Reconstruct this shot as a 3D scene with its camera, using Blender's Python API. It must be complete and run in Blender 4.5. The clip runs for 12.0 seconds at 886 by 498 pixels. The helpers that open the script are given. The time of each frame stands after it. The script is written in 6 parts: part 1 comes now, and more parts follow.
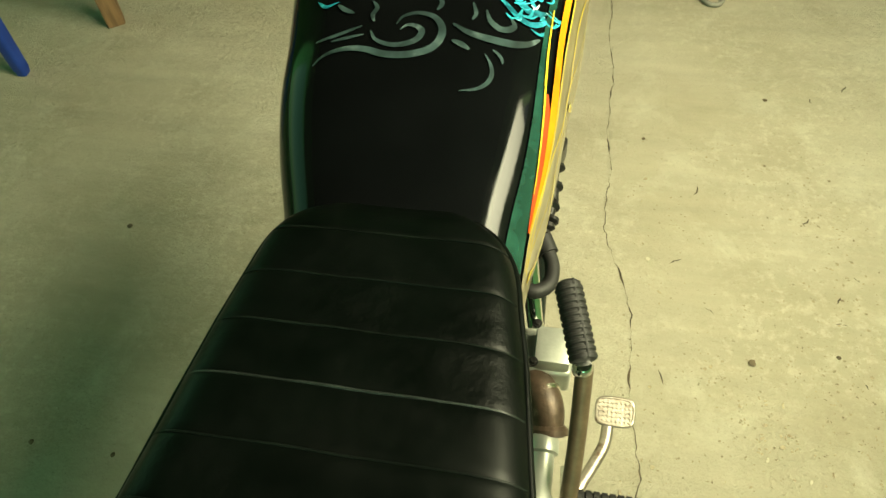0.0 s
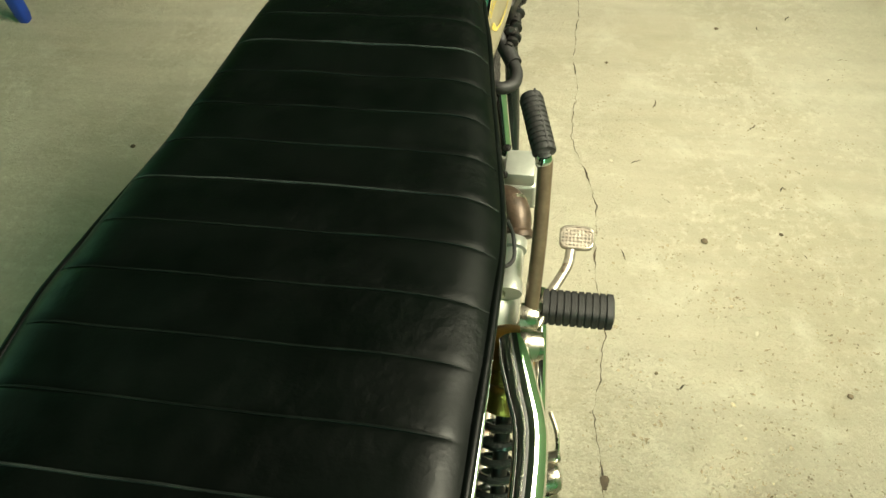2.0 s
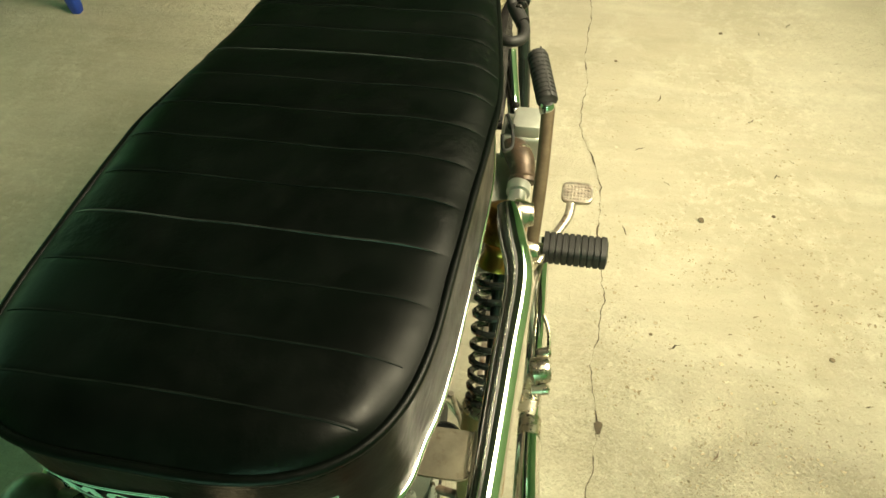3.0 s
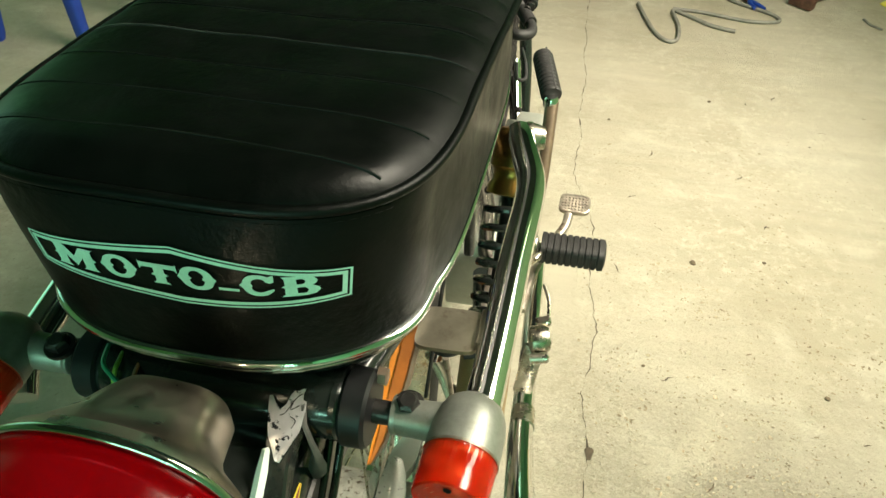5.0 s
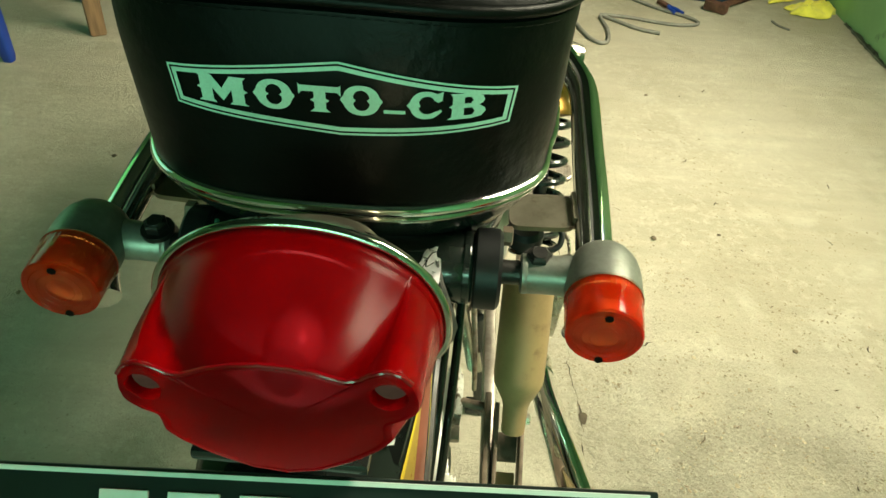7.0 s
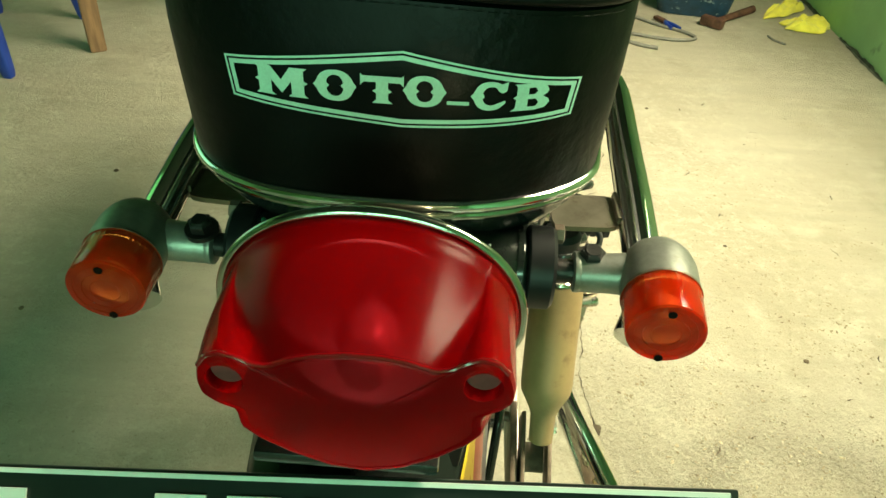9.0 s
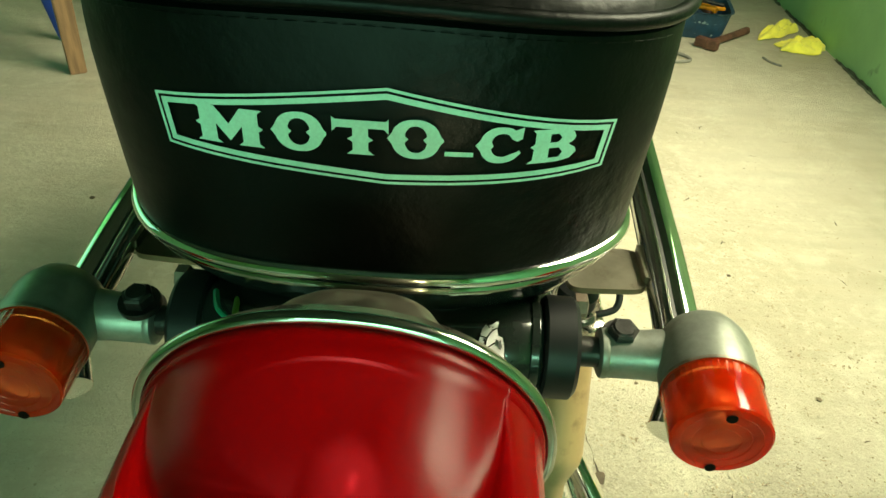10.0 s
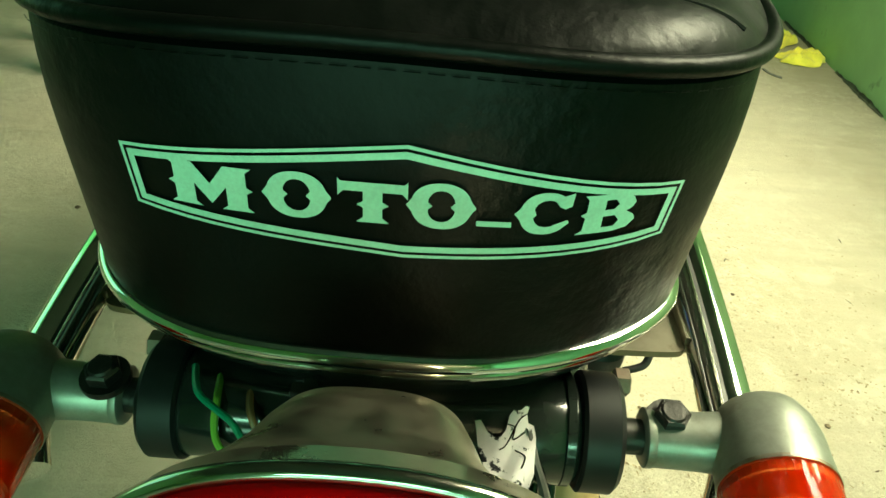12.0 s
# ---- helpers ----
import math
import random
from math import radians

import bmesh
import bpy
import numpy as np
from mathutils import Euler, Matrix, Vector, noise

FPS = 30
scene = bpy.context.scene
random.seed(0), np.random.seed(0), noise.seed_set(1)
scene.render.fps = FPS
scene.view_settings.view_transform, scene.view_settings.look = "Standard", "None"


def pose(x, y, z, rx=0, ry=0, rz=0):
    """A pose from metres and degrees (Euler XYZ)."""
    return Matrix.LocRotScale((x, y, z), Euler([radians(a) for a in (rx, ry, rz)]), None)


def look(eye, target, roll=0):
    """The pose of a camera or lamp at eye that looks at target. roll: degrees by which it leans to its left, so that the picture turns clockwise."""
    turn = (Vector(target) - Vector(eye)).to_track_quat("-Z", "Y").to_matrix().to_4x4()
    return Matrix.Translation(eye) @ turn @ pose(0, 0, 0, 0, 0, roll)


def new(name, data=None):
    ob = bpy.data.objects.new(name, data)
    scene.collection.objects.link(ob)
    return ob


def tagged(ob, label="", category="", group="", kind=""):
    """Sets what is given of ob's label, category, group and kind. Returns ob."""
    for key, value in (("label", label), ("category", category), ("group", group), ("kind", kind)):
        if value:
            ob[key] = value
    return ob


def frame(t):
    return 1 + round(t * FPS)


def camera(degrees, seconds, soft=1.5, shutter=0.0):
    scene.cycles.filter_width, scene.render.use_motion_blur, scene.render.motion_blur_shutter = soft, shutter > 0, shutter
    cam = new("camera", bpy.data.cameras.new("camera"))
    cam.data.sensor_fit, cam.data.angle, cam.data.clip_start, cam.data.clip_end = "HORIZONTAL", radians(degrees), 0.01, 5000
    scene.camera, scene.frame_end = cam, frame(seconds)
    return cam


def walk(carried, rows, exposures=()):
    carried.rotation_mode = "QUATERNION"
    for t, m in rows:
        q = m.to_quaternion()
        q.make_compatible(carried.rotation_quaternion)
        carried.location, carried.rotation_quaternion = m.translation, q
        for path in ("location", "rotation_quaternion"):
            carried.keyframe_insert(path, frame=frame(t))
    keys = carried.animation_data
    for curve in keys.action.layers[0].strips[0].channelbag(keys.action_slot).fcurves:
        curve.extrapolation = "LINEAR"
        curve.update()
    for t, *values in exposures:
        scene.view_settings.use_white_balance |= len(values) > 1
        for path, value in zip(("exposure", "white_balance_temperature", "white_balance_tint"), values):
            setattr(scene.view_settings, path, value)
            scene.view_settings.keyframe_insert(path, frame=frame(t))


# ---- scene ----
cam = camera(64.0, 12.0)
PATH = [
    (0, (0.104, 0.305, 1.172), (-0.209, 1.442, -0.444), -6.7),
    (0.5, (0.112, 0.212, 1.164), (-0.183, 1.34, -0.461), -7.4),
    (1, (0.122, 0.138, 1.157), (-0.132, 1.279, -0.466), -6.1),
    (1.5, (0.129, 0.095, 1.144), (-0.102, 1.221, -0.492), -5.8),
    (2, (0.143, 0.044, 1.139), (-0.122, 1.218, -0.458), -5.6),
    (2.5, (0.158, -0.045, 1.137), (-0.124, 1.149, -0.443), -4.5),
    (3, (0.175, -0.115, 1.146), (-0.141, 1.116, -0.398), -4.9),
    (3.2, (0.187, -0.148, 1.134), (-0.146, 1.106, -0.389), -4.7),
    (4.8, (0.183, -0.221, 1.062), (-0.177, 1.193, -0.306), -1.5),
    (5, (0.171, -0.223, 1.03), (-0.13, 1.225, -0.316), 0.2),
    (5.5, (0.144, -0.24, 0.993), (-0.054, 1.207, -0.374), 1.0),
    (6, (0.119, -0.274, 0.968), (-0.008, 1.21, -0.367), 1.9),
    (6.5, (0.097, -0.288, 0.955), (0.006, 1.228, -0.347), 2.2),
    (7, (0.069, -0.299, 0.953), (-0.009, 1.242, -0.319), 2.9),
    (7.2, (0.06, -0.306, 0.952), (-0.022, 1.24, -0.314), 2.8),
    (8.8, (0.041, -0.309, 0.939), (-0.025, 1.254, -0.307), 3.3),
    (9, (0.038, -0.302, 0.939), (-0.021, 1.272, -0.294), 3.0),
    (9.5, (0.034, -0.275, 0.929), (-0.033, 1.325, -0.27), 3.6),
    (10, (0.032, -0.231, 0.915), (-0.005, 1.377, -0.275), 3.3),
    (10.5, (0.021, -0.204, 0.908), (0.004, 1.405, -0.28), 4.5),
    (11, (0.02, -0.187, 0.902), (0.03, 1.42, -0.288), 4.6),
    (11.5, (0.02, -0.179, 0.904), (0.014, 1.436, -0.276), 4.3),
    (12, (0.019, -0.182, 0.907), (0.004, 1.433, -0.272), 4.3),
]
walk(cam, [(t, look(eye, target, roll)) for t, eye, target, roll in PATH], [
    (0.0, -0.35, 7150, -5), (1.5, -0.20, 6200, 8), (2.2, -0.16, 6500, 5), (3.0, -0.05, 7150, 7), (5.0, 0.02, 6200, 15), (5.6, 0.0, 6000, 16),
    (6.5, -0.12, 5700, 17), (7.0, -0.08, 6500, 6), (9.0, 0.14, 6900, 4), (10.0, 0.18, 6750, -2), (12.0, 0.28, 6800, -7)])

# ---- world, light, exposure ----
world = bpy.data.worlds.new("sky")
scene.world = world
world.use_nodes = True
wn = world.node_tree
sky = wn.nodes.new("ShaderNodeTexSky")
sky.sky_type = "NISHITA"
sky.sun_disc = False
sky.sun_elevation = radians(55)
sky.sun_rotation = radians(60)
wn.links.new(sky.outputs[0], wn.nodes["Background"].inputs[0])
wn.nodes["Background"].inputs[1].default_value = 0.10


def area_light(name, size, place, target, power, colour, spread=180):
    """An area lamp set in an unseen opening of a wall, in place of daylight."""
    data = bpy.data.lights.new(name, "AREA")
    data.shape, data.size, data.size_y = "RECTANGLE", size[0], size[1]
    data.energy, data.color = power, colour
    data.spread = radians(spread)
    ob = new(name, data)
    ob.matrix_world = look(place, target)
    return ob


area_light("side_window_light", (1.55, 0.70), (1.44, 0.88, 2.05), (0.72, 1.08, 0.30), 93, (1.0, 0.92, 0.68), 102)
# added fill lamp: greens the left floor in place of bounce off the walls
area_light("west_fill_light", (2.4, 1.7), (-3.44, 1.7, 1.35), (-0.3, 0.6, 0.3), 9.5, (0.22, 1.0, 0.28))
# two added mint fill lamps, unseen behind the bike, for rear faces and chrome
area_light("south_low_fill", (1.9, 0.36), (-0.1, -3.02, 0.24), (0.0, 0, 0.75), 13, (0.42, 1.0, 0.68))
area_light("south_high_fill", (1.9, 0.20), (-0.1, -3.02, 1.45), (0.0, 0, 0.70), 36, (0.42, 1.0, 0.68))


# ---- materials ----
def material(name, colour, rough=0.5, metal=0.0, spec=0.5, coat=0.0, vary=0.0, vary_scale=8.0, fine=0.0, fine_scale=200.0,
             bump=0.0, bump_scale=120.0, rough_vary=0.0, second=None, second_scale=3.0, second_range=(0.45, 0.65), stretch=(1, 1, 1), transmission=0.0, sheen=0.0, wrinkle=0.0, glow=None, ior=1.5):
    m = bpy.data.materials.new(name)
    m.use_nodes = True
    nt = m.node_tree
    b = nt.nodes["Principled BSDF"]
    b.inputs["Base Color"].default_value = (*colour, 1)
    b.inputs["Roughness"].default_value = rough
    b.inputs["Metallic"].default_value = metal
    b.inputs["Specular IOR Level"].default_value = spec
    b.inputs["Coat Weight"].default_value = coat
    b.inputs["Coat Roughness"].default_value = 0.06
    b.inputs["Transmission Weight"].default_value = transmission
    b.inputs["IOR"].default_value = ior
    b.inputs["Sheen Weight"].default_value = sheen
    if glow:
        # light that spreads inside clear-coloured plastic
        b.inputs["Subsurface Weight"].default_value = glow[0]
        b.inputs["Subsurface Radius"].default_value = glow[1]
        b.inputs["Subsurface Scale"].default_value = glow[2]
    co = nt.nodes.new("ShaderNodeTexCoord")
    mp = nt.nodes.new("ShaderNodeMapping")
    mp.inputs["Scale"].default_value = stretch
    nt.links.new(co.outputs["Object"], mp.inputs["Vector"])

    def noise_tex(scale, detail=6.0, r=0.6):
        n = nt.nodes.new("ShaderNodeTexNoise")
        n.inputs["Scale"].default_value, n.inputs["Detail"].default_value, n.inputs["Roughness"].default_value = scale, detail, r
        nt.links.new(mp.outputs[0], n.inputs["Vector"])
        return n.outputs["Fac"]

    def mix(kind, fac, a, c):
        n = nt.nodes.new("ShaderNodeMix")
        n.data_type, n.blend_type = "RGBA", kind
        for sock, v in ((n.inputs[0], fac), (n.inputs[6], a), (n.inputs[7], c)):
            if isinstance(v, (int, float)):
                sock.default_value = v
            elif isinstance(v, tuple):
                sock.default_value = (*v, 1)
            else:
                nt.links.new(v, sock)
        return n.outputs[2]

    def ramp(fac, lo, hi):
        n = nt.nodes.new("ShaderNodeMapRange")
        n.interpolation_type = "SMOOTHSTEP"
        nt.links.new(fac, n.inputs[0])
        n.inputs[1].default_value, n.inputs[2].default_value = lo, hi
        return n.outputs[0]

    out = None
    if vary:
        out = mix("MIX", ramp(noise_tex(vary_scale), 0.3, 0.7), tuple(c * (1 - vary) for c in colour), tuple(min(1, c * (1 + vary)) for c in colour))
    if second:
        out = mix("MIX", ramp(noise_tex(second_scale, 8.0, 0.65), *second_range), out or colour, second)
    if fine:
        grain = mix("MIX", ramp(noise_tex(fine_scale, 3.0), 0.35, 0.65), (1 - fine,) * 3, (1 + fine,) * 3)
        out = mix("MULTIPLY", 1.0, out or colour, grain)
    if out:
        nt.links.new(out, b.inputs["Base Color"])
    if rough_vary:
        n = nt.nodes.new("ShaderNodeMapRange")
        nt.links.new(noise_tex(vary_scale * 2.3), n.inputs[0])
        n.inputs[1].default_value, n.inputs[2].default_value = 0.3, 0.7
        n.inputs[3].default_value, n.inputs[4].default_value = max(0.02, rough - rough_vary), min(1, rough + rough_vary)
        nt.links.new(n.outputs[0], b.inputs["Roughness"])
    if bump:
        n = nt.nodes.new("ShaderNodeBump")
        n.inputs["Strength"].default_value, n.inputs["Distance"].default_value = bump, 0.002
        nt.links.new(noise_tex(bump_scale, 5.0), n.inputs["Height"])
        nt.links.new(n.outputs[0], b.inputs["Normal"])
        if wrinkle:
            # soft creases, deeper in patches
            w = nt.nodes.new("ShaderNodeBump")
            w.inputs["Distance"].default_value = 0.004
            k = nt.nodes.new("ShaderNodeMapRange")
            nt.links.new(noise_tex(11, 2.0), k.inputs[0])
            k.inputs[1].default_value, k.inputs[2].default_value = 0.42, 0.68
            k.inputs[3].default_value, k.inputs[4].default_value = 0.03, wrinkle
            nt.links.new(k.outputs[0], w.inputs["Strength"])
            nt.links.new(noise_tex(85, 4.0, 0.55), w.inputs["Height"])
            nt.links.new(w.outputs[0], n.inputs["Normal"])
    return m


VINYL = material("black_vinyl", (0.0010, 0.0020, 0.0014), 0.43, spec=0.145, vary=0.25, vary_scale=14, bump=0.05, bump_scale=420, rough_vary=0.10, wrinkle=0.38)
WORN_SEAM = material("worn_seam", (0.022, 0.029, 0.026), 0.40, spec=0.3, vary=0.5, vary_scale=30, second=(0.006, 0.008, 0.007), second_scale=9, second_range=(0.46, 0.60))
FAINT_SEAM = material("faint_seam", (0.0045, 0.007, 0.0055), 0.45, spec=0.12, vary=0.5, vary_scale=30, second=(0.003, 0.005, 0.004), second_scale=9, second_range=(0.44, 0.58))
CHROME = material("chrome", (0.78, 0.78, 0.76), 0.07, 1.0, rough_vary=0.04, vary=0.04, vary_scale=30)
OLD_CHROME = material("old_chrome", (0.46, 0.45, 0.40), 0.14, 1.0, rough_vary=0.06, vary=0.15, vary_scale=40)
DULL_CHROME = material("dull_chrome", (0.50, 0.46, 0.38), 0.28, 1.0, rough_vary=0.1, vary=0.15, vary_scale=40, second=(0.30, 0.20, 0.11), second_scale=55, second_range=(0.60, 0.78))
BRUSHED = material("brushed_aluminium", (0.285, 0.295, 0.26), 0.42, 0.65, second=(0.17, 0.15, 0.11), second_scale=55, second_range=(0.56, 0.80), vary=0.10, vary_scale=35, rough_vary=0.07, fine=0.05, fine_scale=300, bump=0.05, bump_scale=500)
CAST = material("cast_aluminium", (0.40, 0.40, 0.35), 0.48, 0.55, vary=0.25, vary_scale=60, bump=0.5, bump_scale=260, second=(0.10, 0.075, 0.05), second_scale=160, second_range=(0.54, 0.62))
LAMP_METAL = material("tarnished_lamp_metal", (0.52, 0.47, 0.37), 0.33, 1.0, vary=0.15, vary_scale=25, rough_vary=0.08, second=(0.43, 0.38, 0.29), second_scale=12, second_range=(0.5, 0.8))
SMOOTH_CAST = material("smooth_cast", (0.42, 0.43, 0.38), 0.40, 0.6, vary=0.10, vary_scale=30, bump=0.15, bump_scale=300, second=(0.30, 0.26, 0.20), second_scale=40, second_range=(0.60, 0.78))
POLISHED = material("polished_cast", (0.42, 0.415, 0.38), 0.32, 0.6, vary=0.12, vary_scale=30, rough_vary=0.08, second=(0.28, 0.25, 0.20), second_scale=60, second_range=(0.58, 0.75), bump=0.1, bump_scale=260)
TAB_STEEL = material("olive_steel", (0.30, 0.27, 0.205), 0.34, 0.8, vary=0.2, vary_scale=40, second=(0.16, 0.12, 0.08), second_scale=45, second_range=(0.55, 0.75))
TARNISH = material("tarnished_steel", (0.14, 0.10, 0.065), 0.38, 0.5, vary=0.2, vary_scale=45, second=(0.12, 0.08, 0.05), second_scale=40, second_range=(0.52, 0.75))
BLACK_PAINT = material("black_gloss_paint", (0.013, 0.016, 0.014), 0.20, spec=0.4, coat=0.25, vary=0.2, vary_scale=20, rough_vary=0.06)
RUBBER = material("black_rubber", (0.011, 0.0105, 0.010), 0.62, vary=0.3, vary_scale=50, bump=0.25, bump_scale=300)
RUBBER_DISC = material("soft_black_rubber", (0.008, 0.0085, 0.009), 0.45, spec=0.3, vary=0.25, vary_scale=60)
GREASY = material("greasy_black_steel", (0.03, 0.028, 0.026), 0.38, 0.6, vary=0.4, vary_scale=60, bump=0.2, bump_scale=300)
GOLD = material("gold_anodised", (0.36, 0.20, 0.05), 0.32, 1.0, vary=0.2, vary_scale=40, second=(0.10, 0.055, 0.02), second_scale=30, second_range=(0.50, 0.72))
TAN = material("tan_paint", (0.275, 0.188, 0.090), 0.50, spec=0.3, vary=0.15, vary_scale=25, second=(0.19, 0.12, 0.06), second_scale=35, second_range=(0.56, 0.76))
STEEL = material("dirty_steel", (0.36, 0.32, 0.27), 0.42, 0.9, vary=0.25, vary_scale=50, second=(0.16, 0.10, 0.06), second_scale=45, second_range=(0.52, 0.72), bump=0.15, bump_scale=250)
RED_LENS = material("red_lens", (0.29, 0.0009, 0.0028), 0.22, spec=0.08, vary=0.10, vary_scale=20, transmission=0.55, ior=1.18, bump=0.06, bump_scale=110, glow=(0.5, (1.0, 0.05, 0.03), 0.012))
LENS_EDGE = material("lens_edge", (0.20, 0.0012, 0.004), 0.10, spec=0.6, coat=0.5, vary=0.2, vary_scale=30)
AMBER = material("amber_lens", (0.62, 0.018, 0.0012), 0.10, spec=0.22, vary=0.10, vary_scale=45, transmission=0.6, ior=1.4, glow=(0.6, (1.0, 0.15, 0.03), 0.010))
REFLECTOR = material("lamp_reflector", (0.58, 0.56, 0.50), 0.30, 0.9, vary=0.15, vary_scale=60)
CLEAR_BULB = material("pale_bulb", (0.34, 0.30, 0.27), 0.2, spec=0.5, vary=0.05, vary_scale=80)
HOLE = material("dark_hole", (0.008, 0.004, 0.003), 0.9, spec=0.05)
PALE_SCREW = material("pale_zinc", (0.15, 0.042, 0.042), 0.7, 0.0, 0.1, vary=0.15, vary_scale=200)
MINT = material("mint_print", (0.46, 0.70, 0.59), 0.55, vary=0.06, vary_scale=120, fine=0.05, fine_scale=900)
PLATE = material("plate_black", (0.012, 0.018, 0.016), 0.35, vary=0.2, vary_scale=30, coat=0.2)
PLATE_INK = material("plate_white", (0.75, 0.80, 0.74), 0.5, vary=0.06, vary_scale=60)
STICKER = material("worn_sticker", (0.80, 0.75, 0.77), 0.28, 0.72, vary=0.1, vary_scale=60, second=(0.02, 0.02, 0.025), second_scale=150, second_range=(0.565, 0.59))
OLD_STRAP = material("grey_strap", (0.06, 0.057, 0.053), 0.4, vary=0.4, vary_scale=70)
GREEN_WIRE = material("green_wire", (0.02, 0.28, 0.16), 0.4)
YELLOW_WIRE = material("yellow_green_wire", (0.22, 0.42, 0.05), 0.4)
BROWN_WIRE = material("brown_wire", (0.34, 0.17, 0.08), 0.4)
TANK_BLACK = material("tank_black", (0.003, 0.0035, 0.0038), 0.09, spec=0.17, coat=0.03, vary=0.2, vary_scale=10, rough_vary=0.04)
TANK_GREEN = material("tank_dark_green", (0.012, 0.05, 0.038), 0.12, coat=0.7, vary=0.4, vary_scale=40)
SWIRL = material("airbrushed_silver", (0.034, 0.058, 0.060), 0.3, coat=0.2, vary=0.6, vary_scale=40, second=(0.115, 0.165, 0.165), second_scale=60, second_range=(0.53, 0.70))
CYAN = material("airbrushed_cyan", (0.04, 0.42, 0.55), 0.25, coat=0.5, vary=0.6, vary_scale=70, second=(0.55, 0.75, 0.75), second_scale=90, second_range=(0.56, 0.66))
TEAL = material("airbrushed_teal", (0.015, 0.16, 0.22), 0.25, coat=0.3, vary=0.6, vary_scale=70, second=(0.05, 0.42, 0.55), second_scale=80, second_range=(0.5, 0.62))
ORANGE = material("orange_stripe", (0.62, 0.24, 0.015), 0.2, coat=0.5, vary=0.2, vary_scale=20)
BRIGHT_ORANGE = material("bright_orange_paint", (0.66, 0.22, 0.02), 0.3, coat=0.4, vary=0.2, vary_scale=30)
BURNT_ORANGE = material("burnt_orange_paint", (0.34, 0.11, 0.02), 0.3, coat=0.4, vary=0.2, vary_scale=30)
REDSTRIPE = material("red_stripe", (0.55, 0.06, 0.02), 0.2, coat=0.5, vary=0.2, vary_scale=20)
YELLOW = material("yellow_stripe", (0.62, 0.46, 0.04), 0.25, coat=0.4)
FLANK = material("champagne_paint", (0.19, 0.158, 0.088), 0.28, coat=0.4, vary=0.2, vary_scale=25, second=(0.14, 0.115, 0.065), second_scale=30, second_range=(0.5, 0.7))
OLD_GOLD = material("ochre_paint", (0.30, 0.20, 0.035), 0.3, coat=0.3, vary=0.25, vary_scale=25)
FADED_RED = material("faded_red_paint", (0.20, 0.065, 0.045), 0.25, coat=0.4, vary=0.25, vary_scale=25)
BLUE_PLASTIC = material("blue_plastic", (0.012, 0.045, 0.30), 0.35, vary=0.15, vary_scale=12)
WOOD = material("brown_wood", (0.22, 0.12, 0.06), 0.6, vary=0.35, vary_scale=9, stretch=(6, 6, 0.6), bump=0.3, bump_scale=60)
TRAY_BLUE = material("dark_blue_tray", (0.012, 0.045, 0.085), 0.5, vary=0.3, vary_scale=25, second=(0.25, 0.30, 0.32), second_scale=38, second_range=(0.60, 0.66))
BROWN_STEEL = material("brown_steel", (0.15, 0.108, 0.076), 0.5, 0.3, vary=0.35, vary_scale=45, second=(0.05, 0.03, 0.02), second_scale=38, second_range=(0.55, 0.75), bump=0.2, bump_scale=250)
ELBOW = material("grimy_elbow", (0.075, 0.05, 0.034), 0.45, 0.4, vary=0.4, vary_scale=50, second=(0.20, 0.16, 0.12), second_scale=45, second_range=(0.58, 0.74), bump=0.3, bump_scale=200)
RUST = material("rusty_steel", (0.13, 0.06, 0.04), 0.65, 0.4, vary=0.4, vary_scale=40)
CABLE = material("grey_cable", (0.20, 0.19, 0.165), 0.6, vary=0.2, vary_scale=40)
# bright yellow that stands for light falling at the wall's foot
LIGHT_PATCH = material("yellow_light_patch", (0.90, 0.78, 0.10), 0.9, vary=0.12, vary_scale=20, sheen=0.3)
CRACK = material("crack_dust", (0.060, 0.044, 0.027), 0.9, vary=0.6, vary_scale=30)
PIT = material("pit_shadow", (0.315, 0.265, 0.18), 0.95, vary=0.4, vary_scale=60)
FLAKE = material("cement_flake", (0.50, 0.455, 0.345), 0.9, vary=0.15, vary_scale=60)
GRIME = material("wall_grime", (0.09, 0.10, 0.065), 0.9, vary=0.5, vary_scale=35)
GOUGE = material("gouged_screed", (0.23, 0.185, 0.118), 0.95, vary=0.4, vary_scale=90)
DIRT = material("dark_dirt", (0.12, 0.09, 0.055), 0.9, vary=0.4, vary_scale=40)
CHIP = material("pale_chip", (0.75, 0.72, 0.62), 0.8)
CEILING = material("roof_sheet", (0.05, 0.055, 0.048), 0.8, vary=0.15, vary_scale=2)
GREEN_WALL = material("green_wall_paint", (0.37, 0.60, 0.30), 0.75, vary=0.10, vary_scale=3, bump=0.3, bump_scale=40, second=(0.13, 0.18, 0.12), second_scale=6, second_range=(0.60, 0.76))


